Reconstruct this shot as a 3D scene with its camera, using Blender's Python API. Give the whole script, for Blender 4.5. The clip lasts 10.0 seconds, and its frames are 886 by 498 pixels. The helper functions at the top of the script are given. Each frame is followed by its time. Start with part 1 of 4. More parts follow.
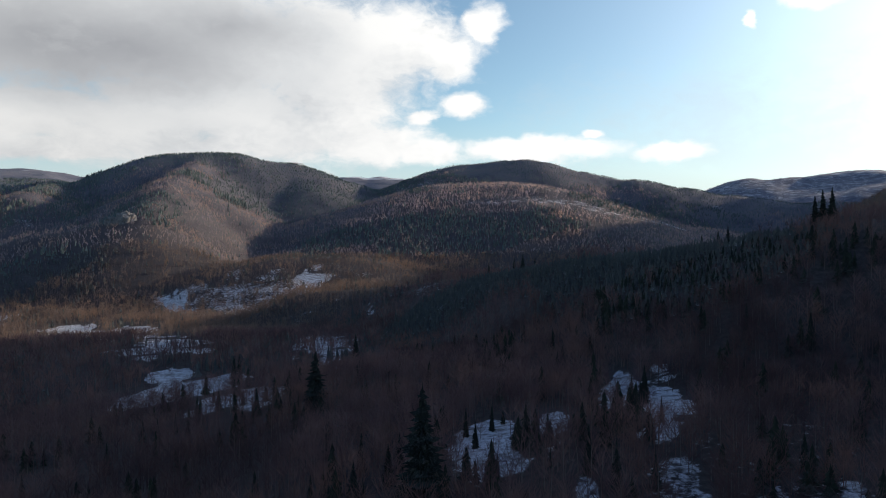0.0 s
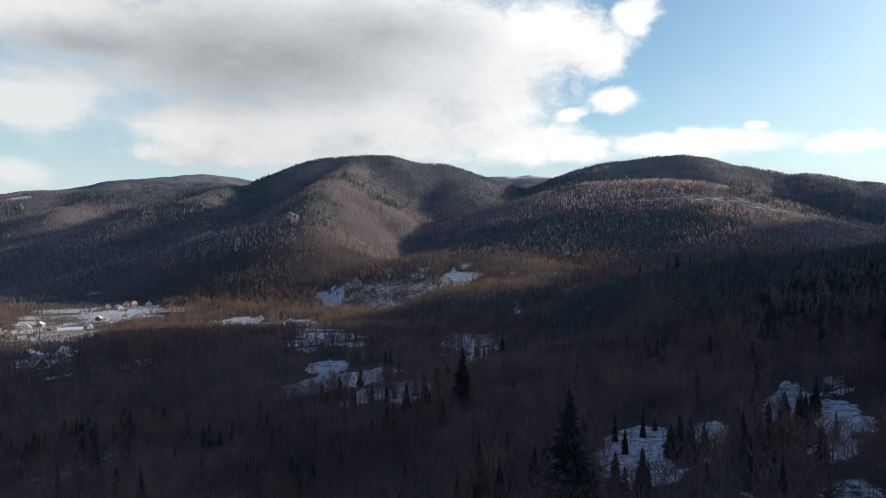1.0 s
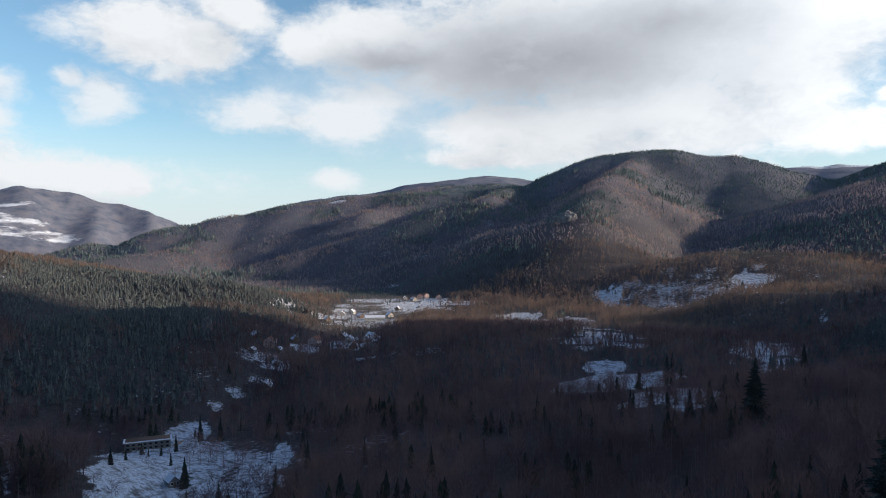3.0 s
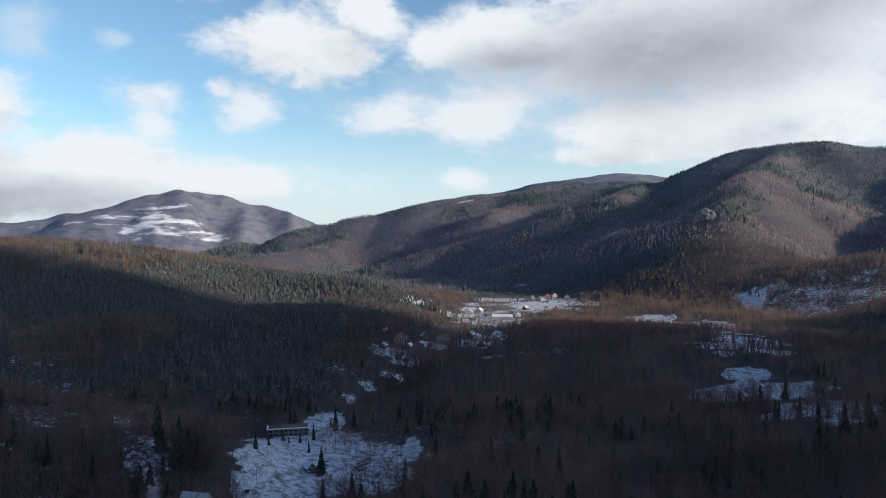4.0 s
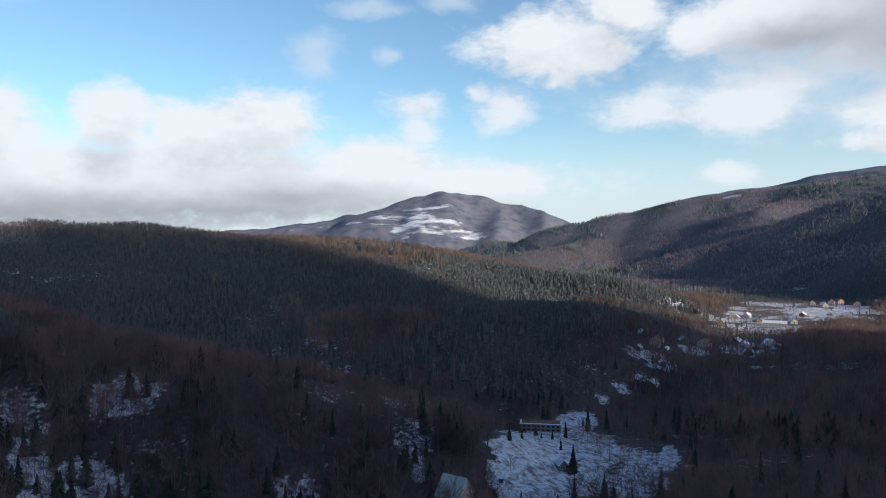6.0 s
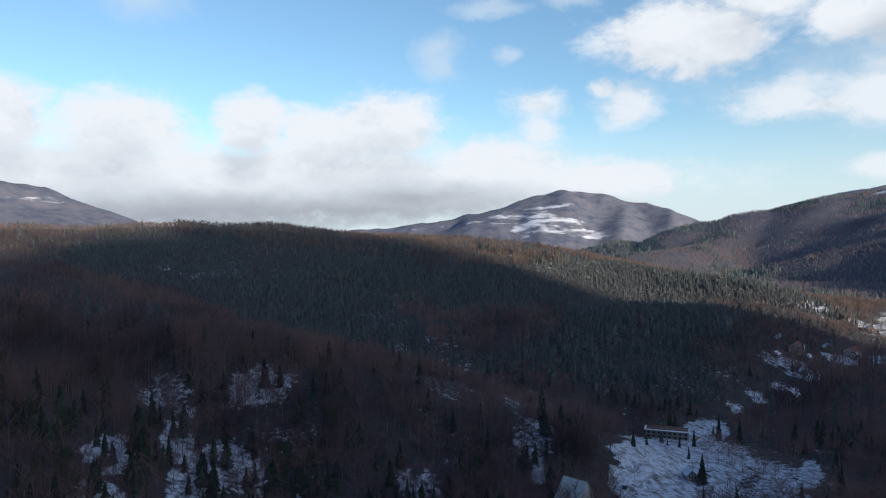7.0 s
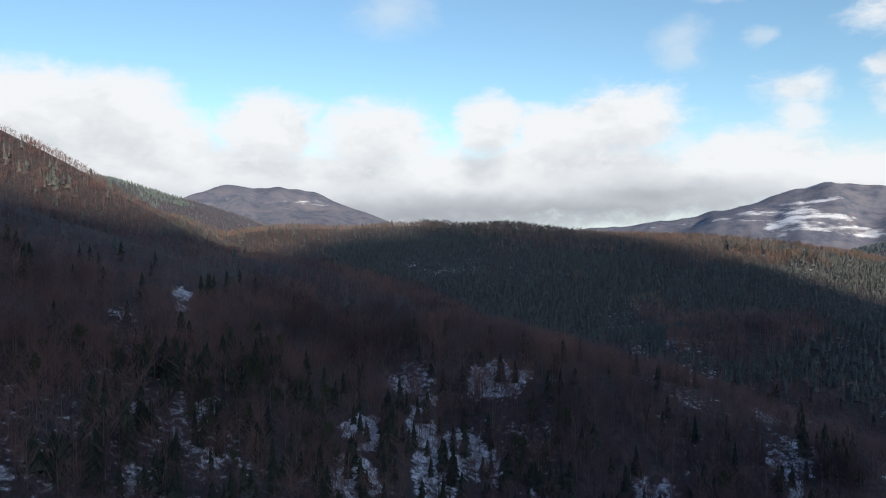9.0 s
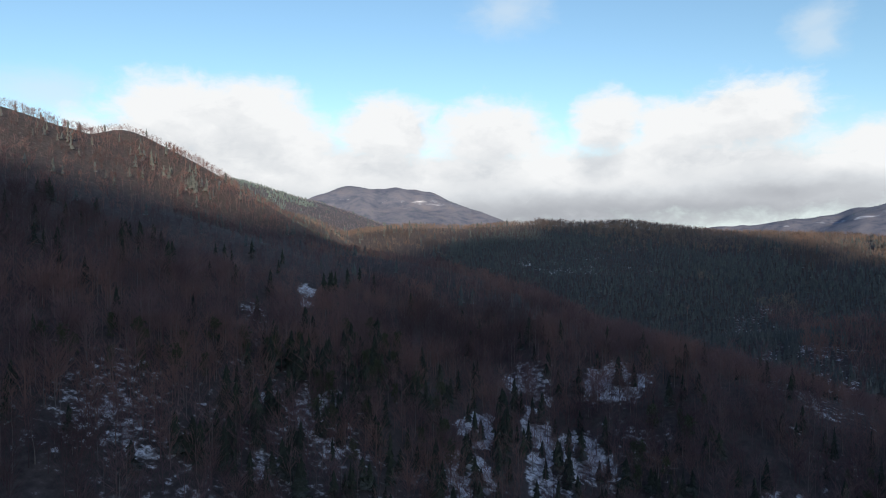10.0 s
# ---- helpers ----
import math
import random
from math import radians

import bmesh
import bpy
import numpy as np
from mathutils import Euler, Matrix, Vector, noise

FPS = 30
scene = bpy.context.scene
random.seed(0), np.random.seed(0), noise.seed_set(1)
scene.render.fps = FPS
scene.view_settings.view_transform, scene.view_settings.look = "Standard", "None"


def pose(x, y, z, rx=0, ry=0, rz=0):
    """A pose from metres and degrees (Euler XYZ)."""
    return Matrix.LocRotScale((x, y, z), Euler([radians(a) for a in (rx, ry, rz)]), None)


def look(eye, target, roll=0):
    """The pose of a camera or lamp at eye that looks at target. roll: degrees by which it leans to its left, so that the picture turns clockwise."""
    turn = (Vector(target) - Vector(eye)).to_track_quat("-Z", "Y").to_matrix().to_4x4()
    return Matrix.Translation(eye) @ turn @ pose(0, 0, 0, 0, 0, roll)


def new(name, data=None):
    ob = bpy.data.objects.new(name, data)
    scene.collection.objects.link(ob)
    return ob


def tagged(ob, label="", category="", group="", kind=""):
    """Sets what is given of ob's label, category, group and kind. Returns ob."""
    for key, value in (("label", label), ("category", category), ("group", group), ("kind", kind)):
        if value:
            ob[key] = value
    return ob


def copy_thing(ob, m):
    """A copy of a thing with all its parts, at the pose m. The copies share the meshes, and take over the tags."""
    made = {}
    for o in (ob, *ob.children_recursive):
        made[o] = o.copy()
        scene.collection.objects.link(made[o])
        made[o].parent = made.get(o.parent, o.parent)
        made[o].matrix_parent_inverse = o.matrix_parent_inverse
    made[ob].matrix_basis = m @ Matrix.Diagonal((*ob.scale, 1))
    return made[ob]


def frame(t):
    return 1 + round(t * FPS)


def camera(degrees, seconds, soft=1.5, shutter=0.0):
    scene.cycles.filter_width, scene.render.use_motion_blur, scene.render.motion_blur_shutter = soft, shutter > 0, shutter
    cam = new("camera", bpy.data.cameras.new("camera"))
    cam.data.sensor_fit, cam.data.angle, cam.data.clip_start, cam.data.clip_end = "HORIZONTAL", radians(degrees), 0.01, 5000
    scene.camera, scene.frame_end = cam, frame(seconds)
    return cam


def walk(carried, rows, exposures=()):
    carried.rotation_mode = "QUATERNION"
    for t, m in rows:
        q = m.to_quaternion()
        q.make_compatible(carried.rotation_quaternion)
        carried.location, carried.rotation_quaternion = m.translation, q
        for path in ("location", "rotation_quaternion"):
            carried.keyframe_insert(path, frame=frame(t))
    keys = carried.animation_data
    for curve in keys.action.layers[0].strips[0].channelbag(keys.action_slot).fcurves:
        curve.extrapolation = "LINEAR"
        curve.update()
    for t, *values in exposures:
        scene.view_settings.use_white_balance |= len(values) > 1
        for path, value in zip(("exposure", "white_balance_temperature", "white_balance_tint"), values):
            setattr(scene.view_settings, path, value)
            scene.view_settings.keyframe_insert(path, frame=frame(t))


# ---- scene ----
# The valley floor below the viewpoint lies at z = 0; the viewpoint hovers EYE metres above it.
EYE = 105.0
PATH = [(0, 0), (0.5, 6.09), (1, 12.18), (1.5, 18.28), (2, 24.13), (2.5, 29.58), (3, 35.01), (4.5, 50.84), (5, 56.08), (5.5, 61.23), (7, 76.43), (7.5, 80.97), (8, 85.86), (8.5, 90.81), (9, 95.81), (9.5, 100.62), (10, 105.36)]
cam = camera(65.56, 10.0, soft=1.0)
walk(cam, [(t, pose(0, 0, EYE, 89.15, 0.37, yaw)) for t, yaw in PATH], exposures=[(0.0, -0.12, 6600, 10), (2.5, 0.0, 6350, 10), (5.0, 0.0, 6100, 10), (7.5, 0.0, 6100, 10), (9.0, 0.04, 6350, 10), (10.0, 0.06, 6450, 10)])

# ---- light ----
SUN_BEARING, SUN_HEIGHT = -63.0, 14.0


def bearing(a, d, z=0.0):
    """The place d metres from the viewpoint's foot, a degrees to the left of north (+y)."""
    return Vector((-math.sin(radians(a)) * d, math.cos(radians(a)) * d, z))


sun_data = bpy.data.lights.new("sun", "SUN")
sun_data.energy, sun_data.angle, sun_data.color = 4.8, radians(1.0), (1.0, 0.81, 0.61)
sun = new("sun", sun_data)
sun.matrix_world = look(bearing(SUN_BEARING, 1000, 1000 * math.tan(radians(SUN_HEIGHT)) + EYE), (0, 0, EYE))


class Nodes:
    """Short hand for wiring a node tree."""

    def __init__(self, tree):
        self.tree = tree
        tree.nodes.clear()

    def add(self, kind, ins=(), **settings):
        n = self.tree.nodes.new(kind)
        for key, value in settings.items():
            setattr(n, key, value)
        for key, value in dict(ins).items():
            if isinstance(value, bpy.types.NodeSocket):
                self.tree.links.new(value, n.inputs[key])
            else:
                n.inputs[key].default_value = value
        return n

    def math(self, op, a, b=0.0, c=0.0, clamp=False):
        return self.add("ShaderNodeMath", {0: a, 1: b, 2: c}, operation=op, use_clamp=clamp).outputs[0]

    def vec(self, op, a, b=(0, 0, 0), c=(0, 0, 0)):
        return self.add("ShaderNodeVectorMath", {0: a, 1: b, 2: c}, operation=op).outputs[0]

    def noise(self, vector, scale, detail=5.0, rough=0.55, lac=2.0):
        return self.add("ShaderNodeTexNoise", {"Vector": vector, "Scale": scale, "Detail": detail, "Roughness": rough, "Lacunarity": lac}).outputs[0]

    def remap(self, v, a, b, c=0.0, d=1.0, smooth=True):
        return self.add("ShaderNodeMapRange", {0: v, 1: a, 2: b, 3: c, 4: d}, interpolation_type="SMOOTHSTEP" if smooth else "LINEAR").outputs[0]

    def mix(self, f, a, b):
        return self.add("ShaderNodeMix", {0: f, 6: a, 7: b}, data_type="RGBA").outputs[2]

    def ramp(self, v, *stops):
        n = self.add("ShaderNodeValToRGB", {0: v})
        els = n.color_ramp.elements
        els[0].position, els[0].color = stops[0][0], (*stops[0][1], 1)
        els[1].position, els[1].color = stops[-1][0], (*stops[-1][1], 1)
        for p, c in stops[1:-1]:
            els.new(p).color = (*c, 1)
        return n.outputs[0]


# Clouds: bearing, height above the horizon, half width, half height, in degrees.
EAST_CLOUDS = [
    (40.3, 15.6, 8.2, 2.3), (30.9, 15.2, 9.7, 4.7), (20.6, 16.1, 12.2, 5.2), (9.6, 13.5, 7.5, 6.8), (3.2, 15.6, 6.2, 2.9), (-0.6, 14.2, 2.1, 1.5), (18.7, 10.3, 12.1, 3.5), (28.5, 9.7, 7.0, 1.9), (13.6, 8.6, 7.7, 2.5), (29.9, 6.7, 6.5, 0.8),
    (21.0, 7.2, 7.0, 1.2), (5.7, 7.9, 4.7, 1.8), (1.2, 7.2, 3.2, 1.0), (-1.8, 10.8, 2.0, 1.0), (1.8, 10.0, 1.4, 0.7), (-5.6, 7.4, 3.9, 0.9), (-3.3, 16.8, 1.2, 1.3), (28.2, 15.5, 9.5, 5.0), (30.7, 8.9, 5.2, 1.8), (24.1, 8.2, 7.5, 2.4),
    (-8.2, 7.3, 6.0, 1.0), (-18.2, 6.9, 2.6, 0.8), (-12.3, 8.4, 0.8, 0.4), (-3.3, 17.1, 1.6, 1.6), (-23.8, 16.1, 0.5, 0.7), (-28.3, 16.9, 2.2, 0.7), (54.2, 14.7, 3.9, 2.0),
    (57.4, 15.6, 6.9, 2.6), (52.0, 17.9, 3.3, 2.1), (45.7, 15.3, 2.8, 1.6), (40.6, 16.0, 5.1, 2.8),
]
WEST_CLOUDS = [
    (104.0, 5.0, 30.0, 2.3), (117.0, 5.6, 16.0, 2.1), (88.0, 5.6, 12.0, 1.9),
    (91.8, 9.0, 2.2, 2.5), (86.9, 7.9, 2.3, 1.9), (81.7, 9.1, 5.2, 2.7), (71.7, 6.1, 5.9, 1.9), (64.2, 4.8, 6.1, 1.3), (59.5, 4.1, 1.9, 0.7),
    (108.4, 8.8, 2.1, 2.5), (101.5, 8.4, 4.1, 2.6), (91.8, 9.0, 2.7, 2.5), (85.0, 8.5, 5.1, 2.3), (80.4, 9.1, 4.3, 2.5), (83.2, 4.3, 24.1, 2.9), (100.1, 3.1, 16.6, 2.7), (121.2, 9.4, 5.3, 3.3), (119.4, 7.1, 7.3, 2.5), (121.5, 10.5, 2.1, 1.8),
    (110.4, 8.7, 4.2, 2.4), (101.2, 8.4, 4.8, 2.7), (125.0, 9.4, 6.3, 3.1), (127.0, 10.3, 3.9, 2.0), (118.5, 7.7, 4.9, 2.5), (109.8, 8.8, 4.0, 2.6), (129.0, 7.4, 5.9, 2.2), (123.7, 5.5, 12.7, 2.7),
]
# small ragged clouds, half dissolved
RAGGED = [
    (45.5, 9.7, 7.5, 1.0), (43.0, 10.6, 4.5, 0.9), (40.3, 11.2, 3.7, 1.4), (49.8, 10.0, 3.6, 1.5), (42.9, 9.1, 3.8, 1.4), (43.7, 5.0, 1.9, 0.8), (56.2, 13.0, 1.7, 1.0), (68.8, 10.7, 2.3, 1.3), (68.5, 8.7, 1.6, 1.2), (61.5, 10.6, 2.3, 1.9), (63.3, 12.0, 1.1, 0.8),
]
THIN = [
    (99.7, 18.0, 3.3, 1.9), (76.7, 14.3, 1.8, 1.4), (135.0, 10.6, 3.9, 1.8), (76.9, 15.5, 1.9, 1.4), (72.4, 18.5, 2.1, 0.8), (72.6, 18.3, 3.2, 0.6), (65.6, 18.8, 2.3, 0.8), (76.6, 15.6, 1.8, 1.4), (71.0, 14.9, 1.1, 0.6), (-24.9, 5.2, 19.4, 8.1),
    (55.6, 3.7, 10.3, 2.4), (51.2, 3.4, 19.2, 1.9), (38.7, 9.8, 17.3, 5.1), (38.2, 13.1, 11.5, 5.0),
]
GREY = [
    (26.2, 14.4, 10.8, 3.5), (38.2, 14.4, 5.8, 1.4), (17.3, 16.5, 7.4, 2.3), (28.6, 14.7, 8.3, 3.3), (89.6, 1.7, 31.2, 1.8), (82.9, 1.0, 16.3, 2.2), (79.0, 3.4, 5.2, 1.2),
]


def sky():
    world = bpy.data.worlds.new("sky")
    scene.world = world
    world.use_nodes = True
    k = Nodes(world.node_tree)
    base = k.add("ShaderNodeTexSky", sky_type="NISHITA", sun_disc=False, sun_elevation=radians(SUN_HEIGHT), sun_rotation=radians(-SUN_BEARING),
                 altitude=600.0, air_density=1.0, dust_density=0.6, ozone_density=1.4).outputs[0]
    way = k.add("ShaderNodeTexCoord").outputs["Generated"]
    split = k.add("ShaderNodeSeparateXYZ", {0: way})
    az = k.math("DEGREES", k.math("ARCTAN2", k.math("MULTIPLY", split.outputs[0], -1.0), split.outputs[1]))
    el = k.math("DEGREES", k.math("ARCSINE", split.outputs[2]))
    flat = k.add("ShaderNodeCombineXYZ", {0: az, 1: el, 2: 0.0}).outputs[0]
    # clouds are flatter than they are wide, and their edges curl
    stretch = k.vec("MULTIPLY", flat, (1.0, 1.6, 1.0))
    bend = k.add("ShaderNodeTexNoise", {"Vector": stretch, "Scale": 0.28, "Detail": 4.0, "Roughness": 0.55}).outputs[1]
    warp = k.vec("MULTIPLY", k.vec("SUBTRACT", bend, (0.5, 0.5, 0.5)), (3.0, 1.7, 0.0))
    curled = k.vec("ADD", flat, warp)
    bent = k.vec("ADD", stretch, warp)
    puff = k.noise(bent, 0.20, 5.0, 0.55)
    fine = k.noise(bent, 0.75, 6.0, 0.62)

    def field(blobs, blend, at):
        best = None
        for a, e, wa, he in blobs:
            # the last reach rides along on a third axis, shrunk to nothing, so that the clouds are weighed one after another
            spot = at if best is None else k.vec("MULTIPLY_ADD", best, (0.0, 0.0, 1e-5), at)
            m = k.add("ShaderNodeMapping", {"Vector": spot, "Location": (a, e, 0), "Scale": (wa, he, 1)}, vector_type="TEXTURE").outputs[0]
            r = k.add("ShaderNodeVectorMath", {0: m}, operation="LENGTH").outputs["Value"]
            best = r if best is None else k.math("SMOOTH_MIN", best, r, blend)
        return best

    clouds = EAST_CLOUDS + WEST_CLOUDS
    rough = k.math("ADD", k.math("MULTIPLY", k.math("SUBTRACT", puff, 0.5), -1.15), k.math("MULTIPLY", k.math("SUBTRACT", fine, 0.5), -0.60))
    body = k.math("ADD", field(clouds, 0.22, curled), rough)
    wisp = k.math("ADD", field(RAGGED, 0.25, curled), k.math("MULTIPLY", rough, 1.35))
    cover = k.math("MAXIMUM", k.remap(body, 1.36, 0.62), k.math("MULTIPLY", k.remap(wisp, 1.5, 0.35), 0.86))
    veil = k.math("MULTIPLY", k.remap(k.math("ADD", field(THIN, 0.3, curled), rough), 1.4, 0.1), 0.55)
    grey = k.remap(k.math("ADD", field(GREY, 0.4, curled), k.math("MULTIPLY", rough, 1.5)), 1.9, 0.0)
    # how much cloud lies above, on the sun's side: little of it leaves the tops and edges bright
    above = k.math("ADD", field([c for c in clouds if c[2] * c[3] > 6], 0.3, k.vec("ADD", curled, (-0.8, 2.7, 0.0))), k.math("MULTIPLY", rough, 0.7))
    buried = k.remap(above, 1.25, 0.10)
    lit = k.math("SUBTRACT", k.math("SUBTRACT", k.math("ADD", 1.02, k.math("ADD", k.math("MULTIPLY", k.math("SUBTRACT", fine, 0.5), 0.28), k.math("MULTIPLY", k.math("SUBTRACT", puff, 0.5), 0.7))), k.math("MULTIPLY", buried, 0.20)), k.math("MULTIPLY", grey, 0.46), clamp=True)
    shade = k.ramp(lit, (0.0, (0.34, 0.36, 0.40)), (0.35, (0.47, 0.49, 0.53)), (0.75, (0.81, 0.84, 0.87)), (1.0, (1.07, 1.08, 1.08)))
    clear = k.vec("MULTIPLY", base, (0.155, 0.176, 0.178))
    # the air brightens towards the sun
    toward = bearing(SUN_BEARING, 1.0, math.tan(radians(SUN_HEIGHT))).normalized()
    near = k.add("ShaderNodeVectorMath", {0: way, 1: toward}, operation="DOT_PRODUCT").outputs["Value"]
    glare = k.math("MULTIPLY", k.math("POWER", k.math("MAXIMUM", near, 0.0), 7.0), 1.5)
    clear = k.vec("ADD", clear, k.vec("MULTIPLY", k.add("ShaderNodeCombineXYZ", {0: glare, 1: glare, 2: glare}).outputs[0], (1.0, 0.99, 0.95)))
    veil = k.math("MAXIMUM", veil, k.remap(el, 11.0, 0.5, 0.0, 0.85))
    # the zenith is a deeper blue
    clear = k.mix(k.remap(el, 20.0, 48.0), clear, k.vec("MULTIPLY", clear, (0.32, 0.352, 0.565)))
    pale = k.mix(veil, clear, (0.70, 0.78, 0.84, 1))
    shade = k.add("ShaderNodeVectorMath", {0: shade, "Scale": k.math("ADD", 0.83, k.math("MULTIPLY", k.math("MAXIMUM", near, 0.0), 0.42))}, operation="SCALE").outputs[0]
    colour = k.mix(cover, pale, shade)
    back = k.add("ShaderNodeBackground", {"Color": colour, "Strength": 1.0})
    k.tree.links.new(back.outputs[0], k.add("ShaderNodeOutputWorld").inputs[0])


sky()

# ---- materials ----
def material(name, rough=0.9):
    mat = bpy.data.materials.new(name)
    mat.use_nodes = True
    k = Nodes(mat.node_tree)
    bsdf = k.add("ShaderNodeBsdfPrincipled", {"Roughness": rough})
    k.tree.links.new(bsdf.outputs[0], k.add("ShaderNodeOutputMaterial").inputs[0])
    return mat, k, bsdf


def wire(k, bsdf, colour=None, height=None, strength=0.5, distance=0.1, rough=None):
    if colour is not None:
        k.tree.links.new(colour, bsdf.inputs["Base Color"])
    if rough is not None:
        k.tree.links.new(rough, bsdf.inputs["Roughness"])
    if height is not None:
        b = k.add("ShaderNodeBump", {"Height": height, "Strength": strength, "Distance": distance})
        k.tree.links.new(b.outputs[0], bsdf.inputs["Normal"])


def place(k):
    return k.add("ShaderNodeNewGeometry").outputs["Position"]


def attribute(k, name):
    return k.add("ShaderNodeAttribute", attribute_name=name).outputs["Fac"]


def ground_material():
    mat, k, b = material("forest_floor_and_snow", 0.95)
    p = place(k)
    n1, n2, n3 = k.noise(p, 0.03, 6, 0.6), k.noise(p, 0.35, 6, 0.65), k.noise(p, 1.6, 4, 0.6)
    litter = k.ramp(n2, (0.3, (0.032, 0.026, 0.026)), (0.5, (0.062, 0.052, 0.050)), (0.7, (0.11, 0.092, 0.082)))
    grass = k.ramp(n3, (0.3, (0.075, 0.062, 0.046)), (0.7, (0.15, 0.125, 0.09)))
    litter = k.mix(k.remap(k.math("ADD", attribute(k, "meadow"), k.math("SUBTRACT", n1, 0.5)), 0.35, 0.75), litter, grass)
    # distant ground fades to blue-grey: haze painted into the base colour
    litter = k.mix(attribute(k, "rime_haze"), litter, k.ramp(k.noise(p, 0.013, 6, 0.65), (0.32, (0.075, 0.095, 0.150)), (0.52, (0.165, 0.175, 0.22)), (0.68, (0.215, 0.205, 0.23))))
    cover = k.math("ADD", attribute(k, "snow"), k.math("ADD", k.math("MULTIPLY", k.math("SUBTRACT", n2, 0.5), 1.1), k.math("MULTIPLY", k.math("SUBTRACT", n1, 0.5), 0.9)))
    cover = k.math("MULTIPLY", k.remap(cover, 0.42, 0.62), k.math("MULTIPLY", k.remap(k.noise(p, 0.8, 5, 0.7), 0.34, 0.52, 0.35, 1.0), k.remap(k.noise(k.vec("MULTIPLY", p, (0.10, 0.32, 0.2)), 1.0, 5, 0.65), 0.36, 0.50, 0.30, 1.0)))
    cover = k.math("MULTIPLY", cover, k.remap(k.noise(p, 0.24, 6, 0.72), 0.37, 0.52, 0.38, 1.0))
    # high up the snow lies in strips along the contours
    bands = k.noise(k.vec("MULTIPLY", p, (0.006, 0.006, 0.032)), 1.0, 5, 0.6)
    high = k.remap(k.math("ADD", k.math("MULTIPLY", attribute(k, "strips"), 0.27), k.math("ADD", k.math("MULTIPLY", bands, 0.8), k.math("MULTIPLY", k.noise(p, 0.02, 4, 0.6), 0.2))), 0.67, 0.84)
    cover = k.math("MAXIMUM", cover, high)
    snow = k.ramp(n3, (0.2, (0.70, 0.74, 0.80)), (0.8, (0.84, 0.86, 0.88)))
    wire(k, b, k.mix(cover, litter, snow), k.math("ADD", n2, k.math("MULTIPLY", cover, 0.4)), 0.6, 0.5)
    return mat


def needle_material(name, dark, light, frost):
    mat, k, b = material(name, 0.85)
    p = place(k)
    tint = attribute(k, "tint")
    c = k.mix(tint, (*dark, 1), (*light, 1))
    c = k.mix(k.remap(k.noise(p, 0.9, 3), 0.3, 0.7, 0.0, 0.5), c, (*[v * 0.55 for v in dark], 1))
    up = k.add("ShaderNodeSeparateXYZ", {0: k.add("ShaderNodeNewGeometry").outputs["Normal"]}).outputs[2]
    # frost on upward faces; on the far needles it also stands in for haze
    rime_haze = k.math("MULTIPLY", k.remap(k.math("ADD", k.math("ABSOLUTE", up), k.math("MULTIPLY", k.math("SUBTRACT", k.noise(p, 1.7, 4, 0.7), 0.5), 1.6)), 0.45, 1.0), frost)
    rime_haze = k.math("MULTIPLY", rime_haze, k.remap(k.noise(p, 0.012, 3), 0.38, 0.62, 0.25, 1.3))
    c = k.mix(rime_haze, c, (0.62, 0.67, 0.72, 1))
    wire(k, b, c)
    thin(k, b, c, 0.25)
    return mat


def thin(k, bsdf, colour, share):
    """Lets some of the light that falls on thin twigs and needles shine through them."""
    glow = k.add("ShaderNodeBsdfTranslucent", {"Color": colour})
    both = k.add("ShaderNodeMixShader", {0: share, 1: bsdf.outputs[0], 2: glow.outputs[0]})
    out = [n for n in k.tree.nodes if n.type == "OUTPUT_MATERIAL"][0]
    k.tree.links.new(both.outputs[0], out.inputs[0])


def twig_material(name, dark, light, share=0.45):
    mat, k, b = material(name, 0.9)
    p = place(k)
    tint = attribute(k, "tint")
    c = k.mix(tint, (*dark, 1), (*light, 1))
    # stands of different age and kind: some redder, some greyer and darker
    c = k.mix(k.remap(k.noise(p, 0.022, 4, 0.6), 0.45, 0.62), c, (light[0] * 1.06, light[1] * 0.95, light[2] * 0.86, 1))
    c = k.mix(k.remap(k.noise(p, 0.012, 3, 0.5), 0.52, 0.64, 0.0, 0.7), c, (dark[0] * 0.55, dark[1] * 0.6, dark[2] * 0.62, 1))
    # pale stems of birch and aspen among them
    c = k.mix(k.math("MULTIPLY", attribute(k, "bark"), k.remap(tint, 0.45, 0.9)), c, (0.235, 0.21, 0.195, 1))
    wire(k, b, c)
    thin(k, b, c, share)
    return mat


def bark_material(name, dark, light, scale=3.0):
    mat, k, b = material(name, 0.95)
    p = k.vec("MULTIPLY", k.add("ShaderNodeTexCoord").outputs["Object"], (1, 1, 0.25))
    n = k.noise(p, scale, 6, 0.7)
    wire(k, b, k.mix(k.remap(n, 0.3, 0.7), (*dark, 1), (*light, 1)), n, 0.8, 0.05)
    return mat


GROUND = ground_material()
SPRUCE = needle_material("spruce_needles", (0.020, 0.030, 0.022), (0.044, 0.056, 0.036), 0.14)
OLIVE = needle_material("pine_needles", (0.070, 0.082, 0.040), (0.140, 0.152, 0.068), 0.15)
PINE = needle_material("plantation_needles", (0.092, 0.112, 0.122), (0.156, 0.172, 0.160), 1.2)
# paler and bluer than the near needles: distance haze put into the colour
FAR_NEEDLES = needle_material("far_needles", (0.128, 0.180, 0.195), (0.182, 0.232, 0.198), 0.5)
TWIGS = twig_material("bare_twigs", (0.118, 0.073, 0.082), (0.245, 0.160, 0.156))
# the bare hillsides, with haze lightening their base colour
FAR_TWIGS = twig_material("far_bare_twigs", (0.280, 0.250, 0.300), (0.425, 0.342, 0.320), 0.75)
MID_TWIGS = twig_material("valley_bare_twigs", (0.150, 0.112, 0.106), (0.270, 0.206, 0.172))
